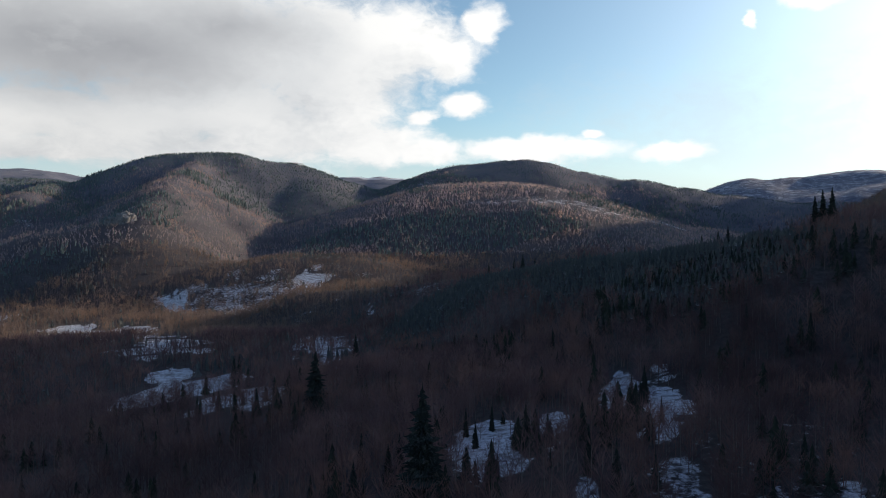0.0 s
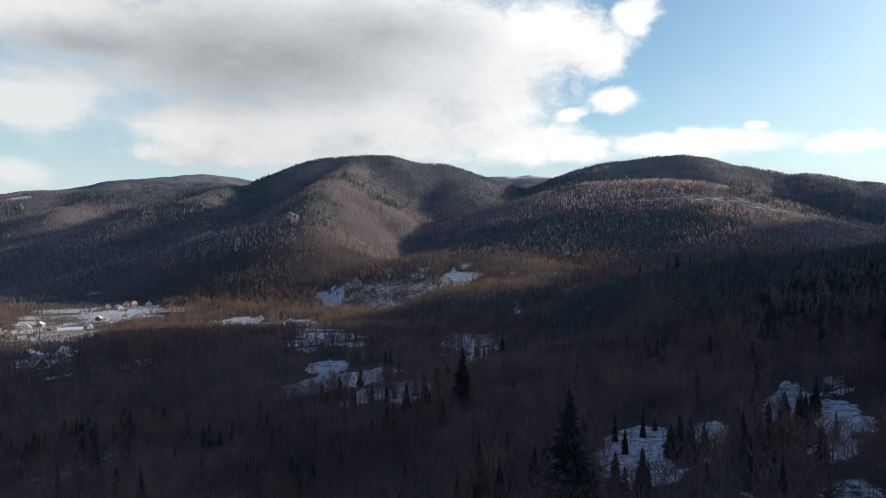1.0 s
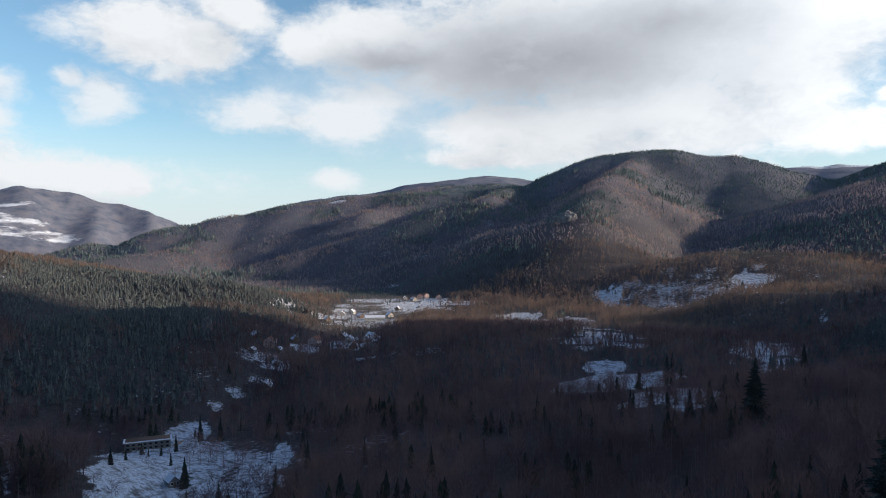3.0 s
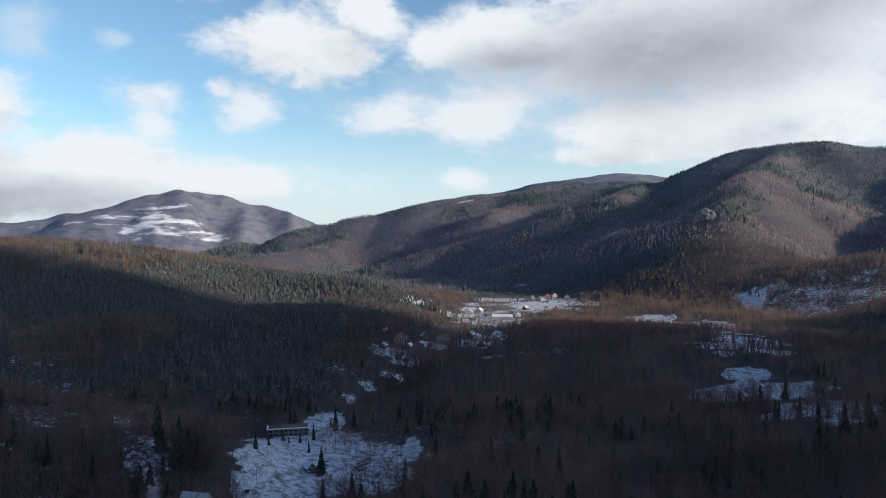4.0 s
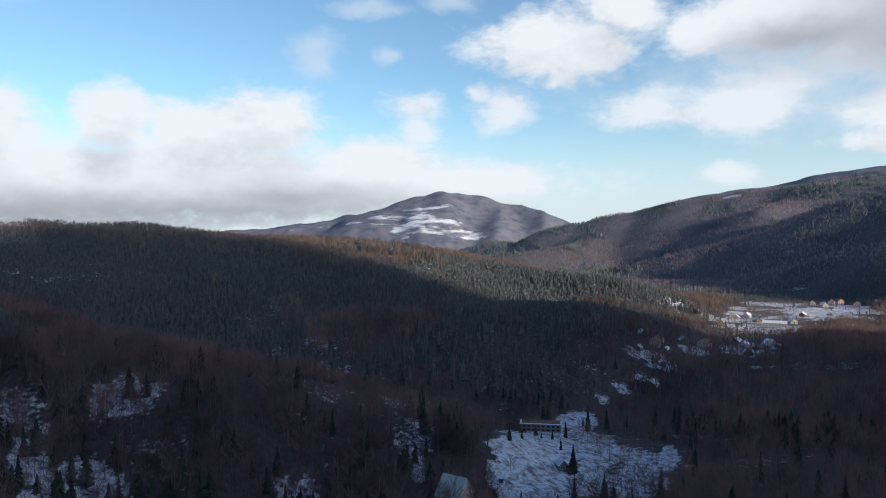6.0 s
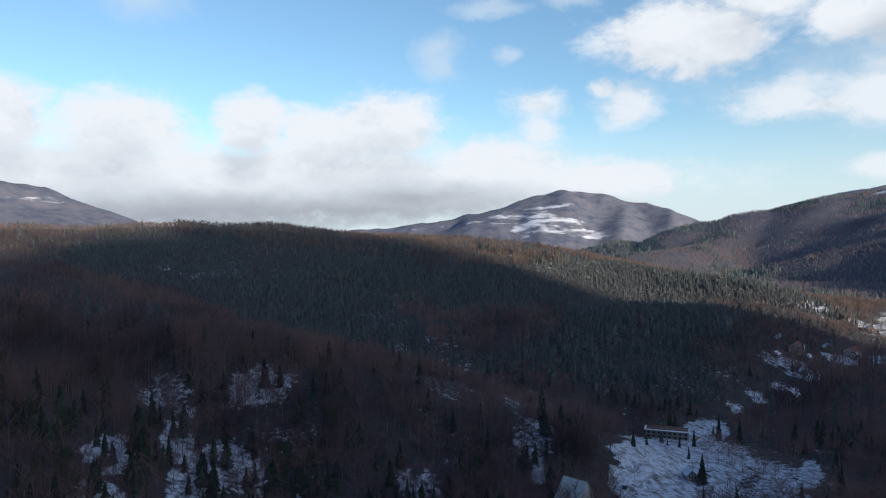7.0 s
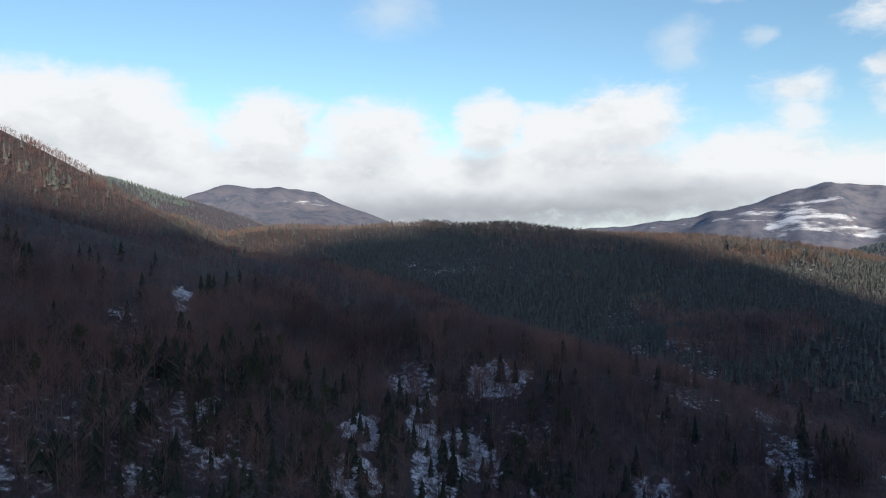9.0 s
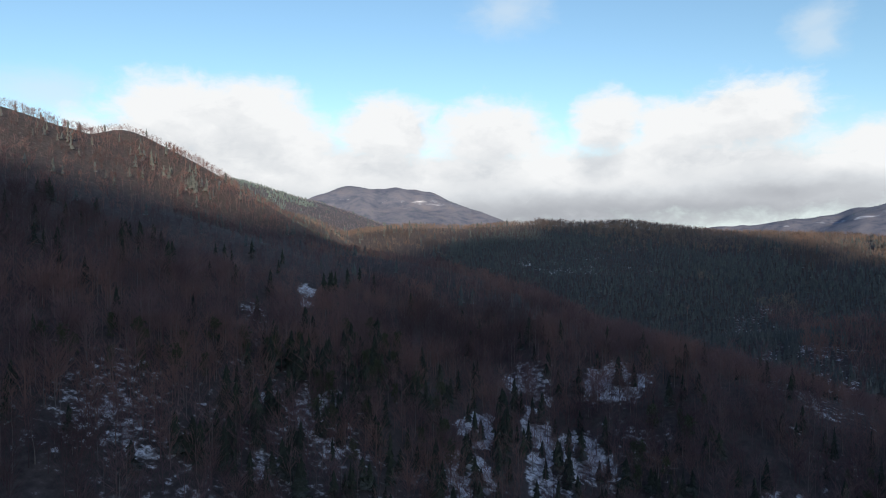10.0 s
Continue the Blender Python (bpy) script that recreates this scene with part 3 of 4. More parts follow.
def scatter(name, makes, x, y, z, high, mat, label, category, rng, wide=1.0):
    """One mesh of many trees: each takes one of the given shapes at random, turned and scaled to its height."""
    n = len(x)
    z = z - 0.3
    kind, turn, girth = rng.integers(0, len(makes), n), rng.random(n) * 6.283, wide * (0.8 + 0.45 * rng.random(n))
    tint, blocks, faces, tints, barks, start = rng.random(n), [], [], [], [], 0
    for m, (v, f, flag) in enumerate(makes):
        pick = np.flatnonzero(kind == m)
        c, s = np.cos(turn[pick])[:, None], np.sin(turn[pick])[:, None]
        h, g = high[pick][:, None], (high * girth)[pick][:, None]
        px = (v[:, 0] * c - v[:, 1] * s) * g + x[pick][:, None]
        py = (v[:, 0] * s + v[:, 1] * c) * g + y[pick][:, None]
        pz = v[:, 2] * h + z[pick][:, None]
        blocks.append(np.stack([px, py, pz], -1).reshape(-1, 3))
        faces.append((f[None] + (start + np.arange(len(pick)) * len(v))[:, None, None]).reshape(-1, 3))
        tints.append(np.repeat(tint[pick], len(v)))
        barks.append(np.tile(flag, len(pick)))
        start += len(pick) * len(v)
    me = mesh_from(name, np.concatenate(blocks), np.concatenate(faces), {"tint": np.concatenate(tints), "bark": np.concatenate(barks)})
    me.materials.append(mat)
    return tagged(new(name, me), label, category, kind="stuff")


def sown(rng, a0, a1, r0, r1, density):
    """Random places in a sector, so many to the square metre."""
    n = int(density * radians(a1 - a0) * (r1 * r1 - r0 * r0) / 2)
    a, r = np.radians(a0 + (a1 - a0) * rng.random(n)), np.sqrt(r0 * r0 + (r1 * r1 - r0 * r0) * rng.random(n))
    return -np.sin(a) * r, np.cos(a) * r


def hidden(x, y, top):
    """Which tree tops lie behind nearer ground as seen from the viewpoint; slopes turned away carry fewer trees."""
    az, rr = np.arange(-45, 146, 0.5), np.geomspace(60, 4950, 260)
    a, r = np.meshgrid(np.radians(az), rr, indexing="ij")
    rise = (height(-np.sin(a) * r, np.cos(a) * r) - EYE) / r
    crest = np.maximum.accumulate(rise, axis=1)
    i = np.clip(np.round((np.degrees(np.arctan2(-x, y)) + 45) / 0.5).astype(int), 0, len(az) - 1)
    d = np.hypot(x, y)
    j = np.clip(np.searchsorted(rr, d * 0.97) - 1, 0, len(rr) - 1)
    return (top - EYE) / d < crest[i, j]


def woods():
    rng = np.random.default_rng(7)
    conifers = [[rings(9, 9, w, rng) for w in (0.20, 0.23, 0.26, 0.30)], [rings(4, 6, 0.20, rng) for _ in range(4)], [rings(2, 5, 0.21, rng) for _ in range(4)], [rings(3, 5, 0.22, rng) for _ in range(4)]]
    brooms = [[broom(44, 0.0050, 0.46, rng) for _ in range(6)], [broom(11, 0.0125, 0.36, rng, thick=0.013) for _ in range(6)], [broom(5, 0.052, 0.27, rng, trunk=False, base=0.08) for _ in range(6)]]
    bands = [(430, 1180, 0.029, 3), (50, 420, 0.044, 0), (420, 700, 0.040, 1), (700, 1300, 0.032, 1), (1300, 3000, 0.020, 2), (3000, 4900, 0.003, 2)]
    for r0, r1, density, lod in bands:
        x, y = sown(rng, -40, 142, r0, r1, density)
        _, openness, con, alpine, _, _, z = cover(x, y)
        dense = (con > 0.62) & (r0 > 380) & (r1 < 1400)
        keep = rng.random(len(x)) > np.maximum(np.clip(openness * 1.05, 0, 0.91), alpine * 0.8)
        if lod == 3:
            keep &= con > 0.5
        if lod:
            keep &= ~hidden(x, y, z + 14) | (rng.random(len(x)) < 0.03)
        x, y, z, con, openness, dense = x[keep], y[keep], z[keep], con[keep], openness[keep], dense[keep]
        r = np.hypot(x, y)
        dark = np.full(len(x), True) if lod == 3 else rng.random(len(x)) < con * 0.93 + 0.03 + 0.06 * openness + 0.35 * (fbm(x, y, 30, 101, 3) > np.where((x < -200) & (y < 160), 0.85, 0.66)) * (r < 1300) + 0.62 * (fbm(x, y, 210, 111, 4) > 0.02) * (r > 1300)
        # hardly a bare tree stands inside the plantations
        dark |= dense & (rng.random(len(x)) < 0.985)
        size = (1.0 + 0.25 * fbm(x, y, 120, 71, 2)) * (1 - 0.5 * openness)
        hc = np.clip((6.0 + 4.5 * rng.random(len(x))) * size * (1 + 0.25 * (r < 450)) * np.where(con > 0.5, np.where(x > -20, 0.58, 0.72), 1.2) * np.where(r > 3000, 0.5, 1) * np.where((r < 820) & (con < 0.5), 0.85, 1), 1.8, 17)
        hb = np.clip((9 + 6 * rng.random(len(x))) * size * (1 - 0.28 * (r > 1300)) * np.where(r > 3000, 0.5, 1) * np.where((x < -300) & (y < -150), 0.62, 1), 2.5, 18)
        # bands beyond 1300 m take the needles and twigs with haze in their colour
        needles, twigs = ((SPRUCE, TWIGS), (PINE, TWIGS if r0 < 650 else MID_TWIGS), (FAR_NEEDLES, FAR_TWIGS if r0 < 2900 else HAZE_TWIGS), (PINE, TWIGS))[lod]
        scatter("conifer_woods", conifers[lod], x[dark], y[dark], z[dark], hc[dark], needles, "dark green spruce and pine woods dusted with frost, the far ones pale with painted haze", "forest", rng)
        if lod == 3:
            continue
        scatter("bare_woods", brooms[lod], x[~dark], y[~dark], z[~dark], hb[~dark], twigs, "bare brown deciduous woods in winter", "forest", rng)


def young_rows():
    """The planted young spruces on the slope to the east, in rows along the hillside."""
    rng = np.random.default_rng(19)
    shapes = [rings(4, 6, w, rng) for w in (0.24, 0.27, 0.30)]
    rows, steps = np.meshgrid(np.arange(350, 680, 5.0), np.arange(0, 620, 2.7))
    r, a = rows.ravel() + rng.normal(size=rows.size) * 0.5, np.radians(11) - (steps.ravel() + rng.normal(size=rows.size) * 0.5) / rows.ravel()
    x, y = -np.sin(a) * r, np.cos(a) * r
    _, openness, con, _, _, _, z = cover(x, y)
    keep = (con + 0.25 * fbm(x, y, 45, 141, 3) > 0.22) & (openness < 0.4) & (np.degrees(a) > -31) & (rng.random(len(x)) < 0.85) & ~hidden(x, y, z + 6)
    x, y, z = x[keep], y[keep], z[keep]
    scatter("conifer_woods", shapes, x, y, z, 3.4 + 2.8 * rng.random(len(x)), PINE, "rows of planted young spruces dusted with frost", "forest", rng)


woods()
young_rows()


# ---- things ----
def part(name, bm, mat, parent, label=""):
    """Links a bmesh as one mesh under a thing or a part."""
    me = bpy.data.meshes.new(name)
    bm.to_mesh(me)
    bm.free()
    me.materials.append(mat)
    ob = new(name, me)
    ob.parent = parent
    return tagged(ob, label)


def thing(name, label, category, group=""):
    ob = new(name)
    ob.empty_display_size = 0.5
    return tagged(ob, label, category, group)


def ground_at(a, d):
    p = bearing(a, d)
    return float(height(np.array([p.x]), np.array([p.y]))[0])


def box(bm, x0, y0, z0, x1, y1, z1):
    v = [bm.verts.new((x, y, z)) for x in (x0, x1) for y in (y0, y1) for z in (z0, z1)]
    for f in ((0, 1, 3, 2), (4, 6, 7, 5), (0, 4, 5, 1), (2, 3, 7, 6), (0, 2, 6, 4), (1, 5, 7, 3)):
        bm.faces.new([v[i] for i in f])


def limb(bm, p, q, r0, r1, sides=5):
    """A tapered round limb from p to q."""
    d = (q - p).normalized()
    u = d.orthogonal().normalized()
    w = d.cross(u)
    a = [bm.verts.new(p + (u * math.cos(6.2832 * i / sides) + w * math.sin(6.2832 * i / sides)) * r0) for i in range(sides)]
    b = [bm.verts.new(q + (u * math.cos(6.2832 * i / sides) + w * math.sin(6.2832 * i / sides)) * r1) for i in range(sides)]
    for i in range(sides):
        bm.faces.new((a[i], a[(i + 1) % sides], b[(i + 1) % sides], b[i]))


def spruce(rng, wide, bare=0.06):
    """A spruce ten metres high with drooping, ragged fronds."""
    tree = thing("spruce_tree", "dark green spruce with drooping frost-dusted branches", "tree", "spruces in the clearings")
    bm = bmesh.new()
    limb(bm, Vector((0, 0, -0.6)), Vector((0, 0, 5)), 0.17, 0.09, 7)
    limb(bm, Vector((0, 0, 5)), Vector((0, 0, 9.8)), 0.09, 0.015, 5)
    part("trunk", bm, BARK, tree)
    bm = bmesh.new()
    tiers = 27
    # the dense inner crown
    for t in range(12):
        f = t / 11
        z, reach = 10 * (bare + (0.95 - bare) * f), 0.58 * wide * (1 - f) ** 0.85 + 0.06
        hub = bm.verts.new((0, 0, z + 0.9))
        rim = [bm.verts.new((math.cos(0.7 * s + t) * reach * (0.7 + 0.6 * rng.random()), math.sin(0.7 * s + t) * reach * (0.7 + 0.6 * rng.random()), z - 0.35 * rng.random())) for s in range(9)]
        for s in range(9):
            bm.faces.new((hub, rim[s], rim[(s + 1) % 9]))
    for t in range(tiers):
        f = t / (tiers - 1)
        n = max(5, int(12 * (1 - 0.5 * f)))
        for s in range(n):
            z = 10 * (bare + (0.985 - bare) * min(1, max(0, f + 0.022 * rng.normal())))
            reach = wide * (1 - f) ** 0.8 + 0.10
            an = 6.2832 * (s + 0.7 * rng.random()) / n + t * 1.3
            rr = reach * (0.50 + 0.65 * rng.random())
            out, across = Vector((math.cos(an), math.sin(an), 0)), Vector((-math.sin(an), math.cos(an), 0))
            drop = 0.36 * rr * (1.1 - f) + 0.15 * rng.random()
            root = bm.verts.new((0, 0, z + 0.12))
            # a frond of three drooping twigs
            for k3 in (-1, 0, 1):
                far = rr * (1 if k3 == 0 else 0.6 + 0.25 * rng.random())
                tip = out * far + across * (k3 * 0.30 * rr) + Vector((0, 0, z - drop * far / rr - 0.1 * abs(k3)))
                half = 0.07 + 0.09 * rr
                mid = tip * 0.55 + Vector((0, 0, 0.45 * z + 0.08))
                left, right = bm.verts.new(mid + across * half - Vector((0, 0, 0.12 + 0.12 * rr))), bm.verts.new(mid - across * half - Vector((0, 0, 0.12 + 0.12 * rr)))
                end = bm.verts.new(tip)
                bm.faces.new((root, left, end))
                bm.faces.new((root, end, right))
    for s in range(4):
        a, b, c = bm.verts.new((0.07 * math.cos(s * 1.57), 0.07 * math.sin(s * 1.57), 9.5)), bm.verts.new((0.07 * math.cos(s * 1.57 + 1.57), 0.07 * math.sin(s * 1.57 + 1.57), 9.5)), bm.verts.new((0, 0, 10.1))
        bm.faces.new((a, b, c))
    part("crown", bm, SPRUCE, tree)
    return tree


def pine(rng, wide):
    """A pine ten metres high: a bare lower trunk, bowed limbs and loose clumps of long needles."""
    tree = thing("pine_tree", "olive green pine with loose clumps of needles on a bare trunk", "tree", "pines on the west slope")
    bm = bmesh.new()
    limb(bm, Vector((0, 0, -0.6)), Vector((0.15, 0.1, 5)), 0.19, 0.12, 7)
    limb(bm, Vector((0.15, 0.1, 5)), Vector((0, 0, 9.6)), 0.12, 0.02, 5)
    trunk = part("trunk", bm, BARK, tree)
    crown, limbs = bmesh.new(), bmesh.new()
    for _ in range(34):
        f = rng.random() ** 0.8
        z, an = 2.6 + 6.9 * f, rng.random() * 6.2832
        reach = wide * (0.35 + 0.75 * rng.random()) * (1 - 0.72 * f ** 1.6)
        tip = Vector((math.cos(an) * reach, math.sin(an) * reach, z + 0.25 * reach))
        limb(limbs, Vector((0, 0, z - 0.25)), tip, 0.045, 0.012, 3)
        for _ in range(3):
            c = tip.lerp(Vector((0, 0, z)), 0.45 * rng.random()) + Vector(rng.normal(size=3)) * 0.28
            for _ in range(9):
                d = Vector(rng.normal(size=3)) + Vector((0, 0, 0.55))
                d = d.normalized() * (0.45 + 0.4 * rng.random())
                w = d.cross(Vector(rng.normal(size=3))).normalized() * 0.13
                crown.faces.new([crown.verts.new(c - w), crown.verts.new(c + w), crown.verts.new(c + d)])
    part("limb", limbs, BARK, trunk)
    part("crown", crown, OLIVE, tree)
    return tree


def bare_tree(rng, spread, pale):
    """A leafless broad-crowned tree ten metres high."""
    tree = thing("bare_tree", "leafless deciduous tree with a pale slender trunk" if pale else "leafless brown deciduous tree with fine twigs", "tree", "bare trees on the slopes")
    trunk, crown = bmesh.new(), bmesh.new()
    p, way, r = Vector((0, 0, -0.5)), Vector((0.05 * rng.normal(), 0.05 * rng.normal(), 1)), 0.13
    knots = []
    for s in range(6):
        q = p + way.normalized() * (1.55 - 0.06 * s)
        limb(trunk, p, q, r, r * 0.78, 6)
        knots.append((p.copy(), q.copy(), r))
        p, r = q, r * 0.78
        way += Vector((0.12 * rng.normal(), 0.12 * rng.normal(), 0.05))
    part("trunk", trunk, PALE_BARK if pale else BARK, tree)

    def fork(p, way, long, r, depth):
        q = p + way * long
        limb(crown, p, q, r, r * 0.55, 3)
        if depth == 0:
            return
        for _ in range(4 if depth > 1 else 5):
            f = 0.25 + 0.75 * rng.random()
            turn = Vector(rng.normal(size=3)) * 0.55 + Vector((0, 0, 0.28))
            fork(p.lerp(q, f), (way + turn).normalized(), long * (0.45 + 0.25 * rng.random()), max(0.010, r * 0.5), depth - 1)

    for a, b, r in knots[1:]:
        for _ in range(3):
            an = rng.random() * 6.2832
            way = Vector((math.cos(an) * spread, math.sin(an) * spread, 0.75 + 0.3 * rng.random())).normalized()
            fork(a.lerp(b, rng.random()), way, (1.5 + 1.3 * rng.random()) * (0.75 + 0.5 * (1 - a.z / 10)), r * 0.45, 2)
    part("crown", crown, TWIGS, tree)
    return tree


def stand(tree, a, d, high, turn, sink=0.0):
    """Stands a copy of a ten-metre tree at a bearing and distance, at its height."""
    p = bearing(a, d)
    copy_thing(tree, pose(p.x, p.y, ground_at(a, d) - sink, 0, 0, turn) @ Matrix.Scale(high / 10, 4))


def remove_thing(ob):
    for o in (*ob.children_recursive, ob):
        bpy.data.objects.remove(o)


# Single spruces: bearing, distance, height.
SPRUCES = [
    (-16.3, 261, 14), (-15.3, 261, 10.5), (-17.6, 233, 8.7), (-6.8, 211, 14.5), (-8.6, 214, 10.7), (10.6, 308, 27), (7.3, 432, 19), (19.8, 329, 12), (21.4, 317, 8.5), (20.5, 308, 8), (17, 418, 17),
    (9.7, 243, 11), (6.9, 213, 12), (1.8, 168, 33), (-1.8, 235, 10), (-2.6, 221, 8.8), (-4.9, 245, 5.2), (-23.8, 318, 13), (-4.4, 190, 7), (-3.5, 189, 5.3), (54.6, 376, 14), (53.1, 374, 12),
    (55.8, 298, 13), (56.4, 360, 9), (61, 320, 8), (52.4, 502, 8), (16.6, 430, 16), (19.6, 315, 13), (53.3, 249, 12), (55.7, 261, 9), (72.8, 289, 15), (86.4, 294, 12), (107.1, 303, 15),
]
SKYLINE_SPRUCES = [(-28.4, 432, 19), (-28.9, 436, 22), (-29.5, 430, 21), (-6.6, 585, 17), (-5.9, 590, 14), (-7.6, 580, 15), (-22.5, 452, 12), (-21.8, 455, 10), (-14.8, 498, 10), (-3.8, 640, 14), (-20.6, 466, 9)]


# Groves of pines: bearing, distance, how many.
PINE_GROVES = [
    (132.8, 240, 4), (130.5, 246, 4), (126.2, 258, 5), (121.5, 273, 6), (117.6, 279, 5), (114.6, 246, 6), (113.5, 234, 4), (111.1, 318, 5), (109.9, 279, 5), (105.1, 249, 4),
    (86.9, 304, 5), (73.3, 289, 4), (107.9, 269, 4), (88.7, 285, 4),
]


def single_trees():
    rng = np.random.default_rng(21)
    shapes = [spruce(rng, w) for w in (1.75, 2.15, 1.55, 2.9)]
    for n, (a, d, h) in enumerate(SPRUCES + SKYLINE_SPRUCES):
        stand(shapes[3 if h > 24 else 1 if h > 16 else n % 3], a, d, h, 47 * n)
    placed = 0
    while placed < 75:
        a, d = -34 + 132 * rng.random(), 130 + 210 * rng.random()
        p = bearing(a, d)
        x, y = np.array([p.x]), np.array([p.y])
        _, openness, con, _, _, _, _ = cover(x, y)
        if openness[0] > 0.6 and rng.random() < 0.7:
            continue
        placed += 1
        stand(shapes[placed % 3], a, d, 6 + 8 * rng.random(), 360 * rng.random())
    for ob in shapes:
        remove_thing(ob)
    pines = [pine(rng, w) for w in (2.3, 2.7, 2.0)]
    for n, (a, d, many) in enumerate(PINE_GROVES):
        for m in range(many):
            stand(pines[(n + m) % 3], a + 1.5 * rng.normal(), d + 7 * rng.normal(), 9 + 5 * rng.random(), 360 * rng.random())
    for ob in pines:
        remove_thing(ob)
    bare = [bare_tree(rng, 0.55, True), bare_tree(rng, 0.8, False), bare_tree(rng, 0.45, True), bare_tree(rng, 0.95, False)]
    placed = 0
    while placed < 140:
        a, d = -34 + 172 * rng.random(), 105 + 215 * rng.random() ** 0.8
        p = bearing(a, d)
        _, openness, con, _, _, _, _ = cover(np.array([p.x]), np.array([p.y]))
        if con[0] > 0.6 or (openness[0] > 0.8 and rng.random() < 0.85):
            continue
        placed += 1
        stand(bare[placed % 4], a, d, 9 + 7 * rng.random(), 360 * rng.random())
    for ob in bare:
        remove_thing(ob)


single_trees()


# ---- village ----
def plain(name, colour, rough, vary=0.25, scale=1.5, metal=0.0, bump=0.0):
    mat, k, b = material(name, rough)
    b.inputs["Metallic"].default_value = metal
    p = k.add("ShaderNodeTexCoord").outputs["Object"]
    n = k.noise(p, scale, 6, 0.65)
    n2 = k.noise(p, scale * 9, 3, 0.6)
    f = k.remap(k.math("ADD", k.math("MULTIPLY", n, 0.7), k.math("MULTIPLY", n2, 0.3)), 0.35, 0.65)
    wire(k, b, k.mix(f, (*[c * (1 - vary) for c in colour], 1), (*[min(1, c * (1 + vary)) for c in colour], 1)), n2 if bump else None, bump, 0.03)
    return mat


PLASTER = plain("weathered_plaster", (0.55, 0.52, 0.46), 0.9)
ROSE_PLASTER = plain("rose_plaster", (0.50, 0.37, 0.33), 0.9)
BOARDS = plain("brown_boards", (0.17, 0.11, 0.075), 0.85, 0.35, 2.5)
GREY_BOARDS = plain("grey_boards", (0.20, 0.195, 0.19), 0.9, 0.3, 2.5)
SNOW = plain("settled_snow", (0.80, 0.82, 0.86), 0.7, 0.06, 0.8, bump=0.3)
TILE = plain("red_brown_tiles", (0.26, 0.11, 0.075), 0.8, 0.3, 2.0)
DARK_SHEET = plain("dark_sheet_roof", (0.07, 0.07, 0.075), 0.5, 0.3, 1.0)
PALE_SHEET = plain("pale_green_sheet_roof", (0.50, 0.56, 0.53), 0.55, 0.12, 0.6)
GLASS = plain("dark_window_glass", (0.02, 0.025, 0.03), 0.08, 0.2)
FRAME = plain("white_window_frame", (0.7, 0.7, 0.68), 0.6, 0.1)
STONE = plain("chimney_brick", (0.30, 0.17, 0.12), 0.9, 0.3, 4.0)
TIMBER = plain("fresh_cut_timber", (0.45, 0.29, 0.16), 0.85, 0.3, 3.0)
ROCK = plain("pale_limestone", (0.19, 0.185, 0.185), 0.95, 0.45, 0.12, bump=0.6)
PAINT = plain("dark_car_paint", (0.03, 0.035, 0.05), 0.3, 0.15)
RUBBER = plain("tyre_rubber", (0.02, 0.02, 0.02), 0.9, 0.2)


def gable(bm, w, l, z0, z1, over, thick):
    """A pitched roof of two slabs, its ridge along y."""
    for s in (-1, 1):
        e, drop = w / 2 + over, (z1 - z0) * over / (w / 2)
        low, top = [], []
        for y in (-l / 2 - over, l / 2 + over):
            low += [bm.verts.new((s * e, y, z0 - drop)), bm.verts.new((0, y, z1))]
            top += [bm.verts.new((s * e, y, z0 - drop + thick)), bm.verts.new((0, y, z1 + thick))]
        a, b = low, top
        for f in ((b[0], b[1], b[3], b[2]), (a[0], a[2], a[3], a[1]), (a[0], a[1], b[1], b[0]), (a[2], b[2], b[3], a[3]), (a[0], b[0], b[2], a[2])):
            bm.faces.new(f)


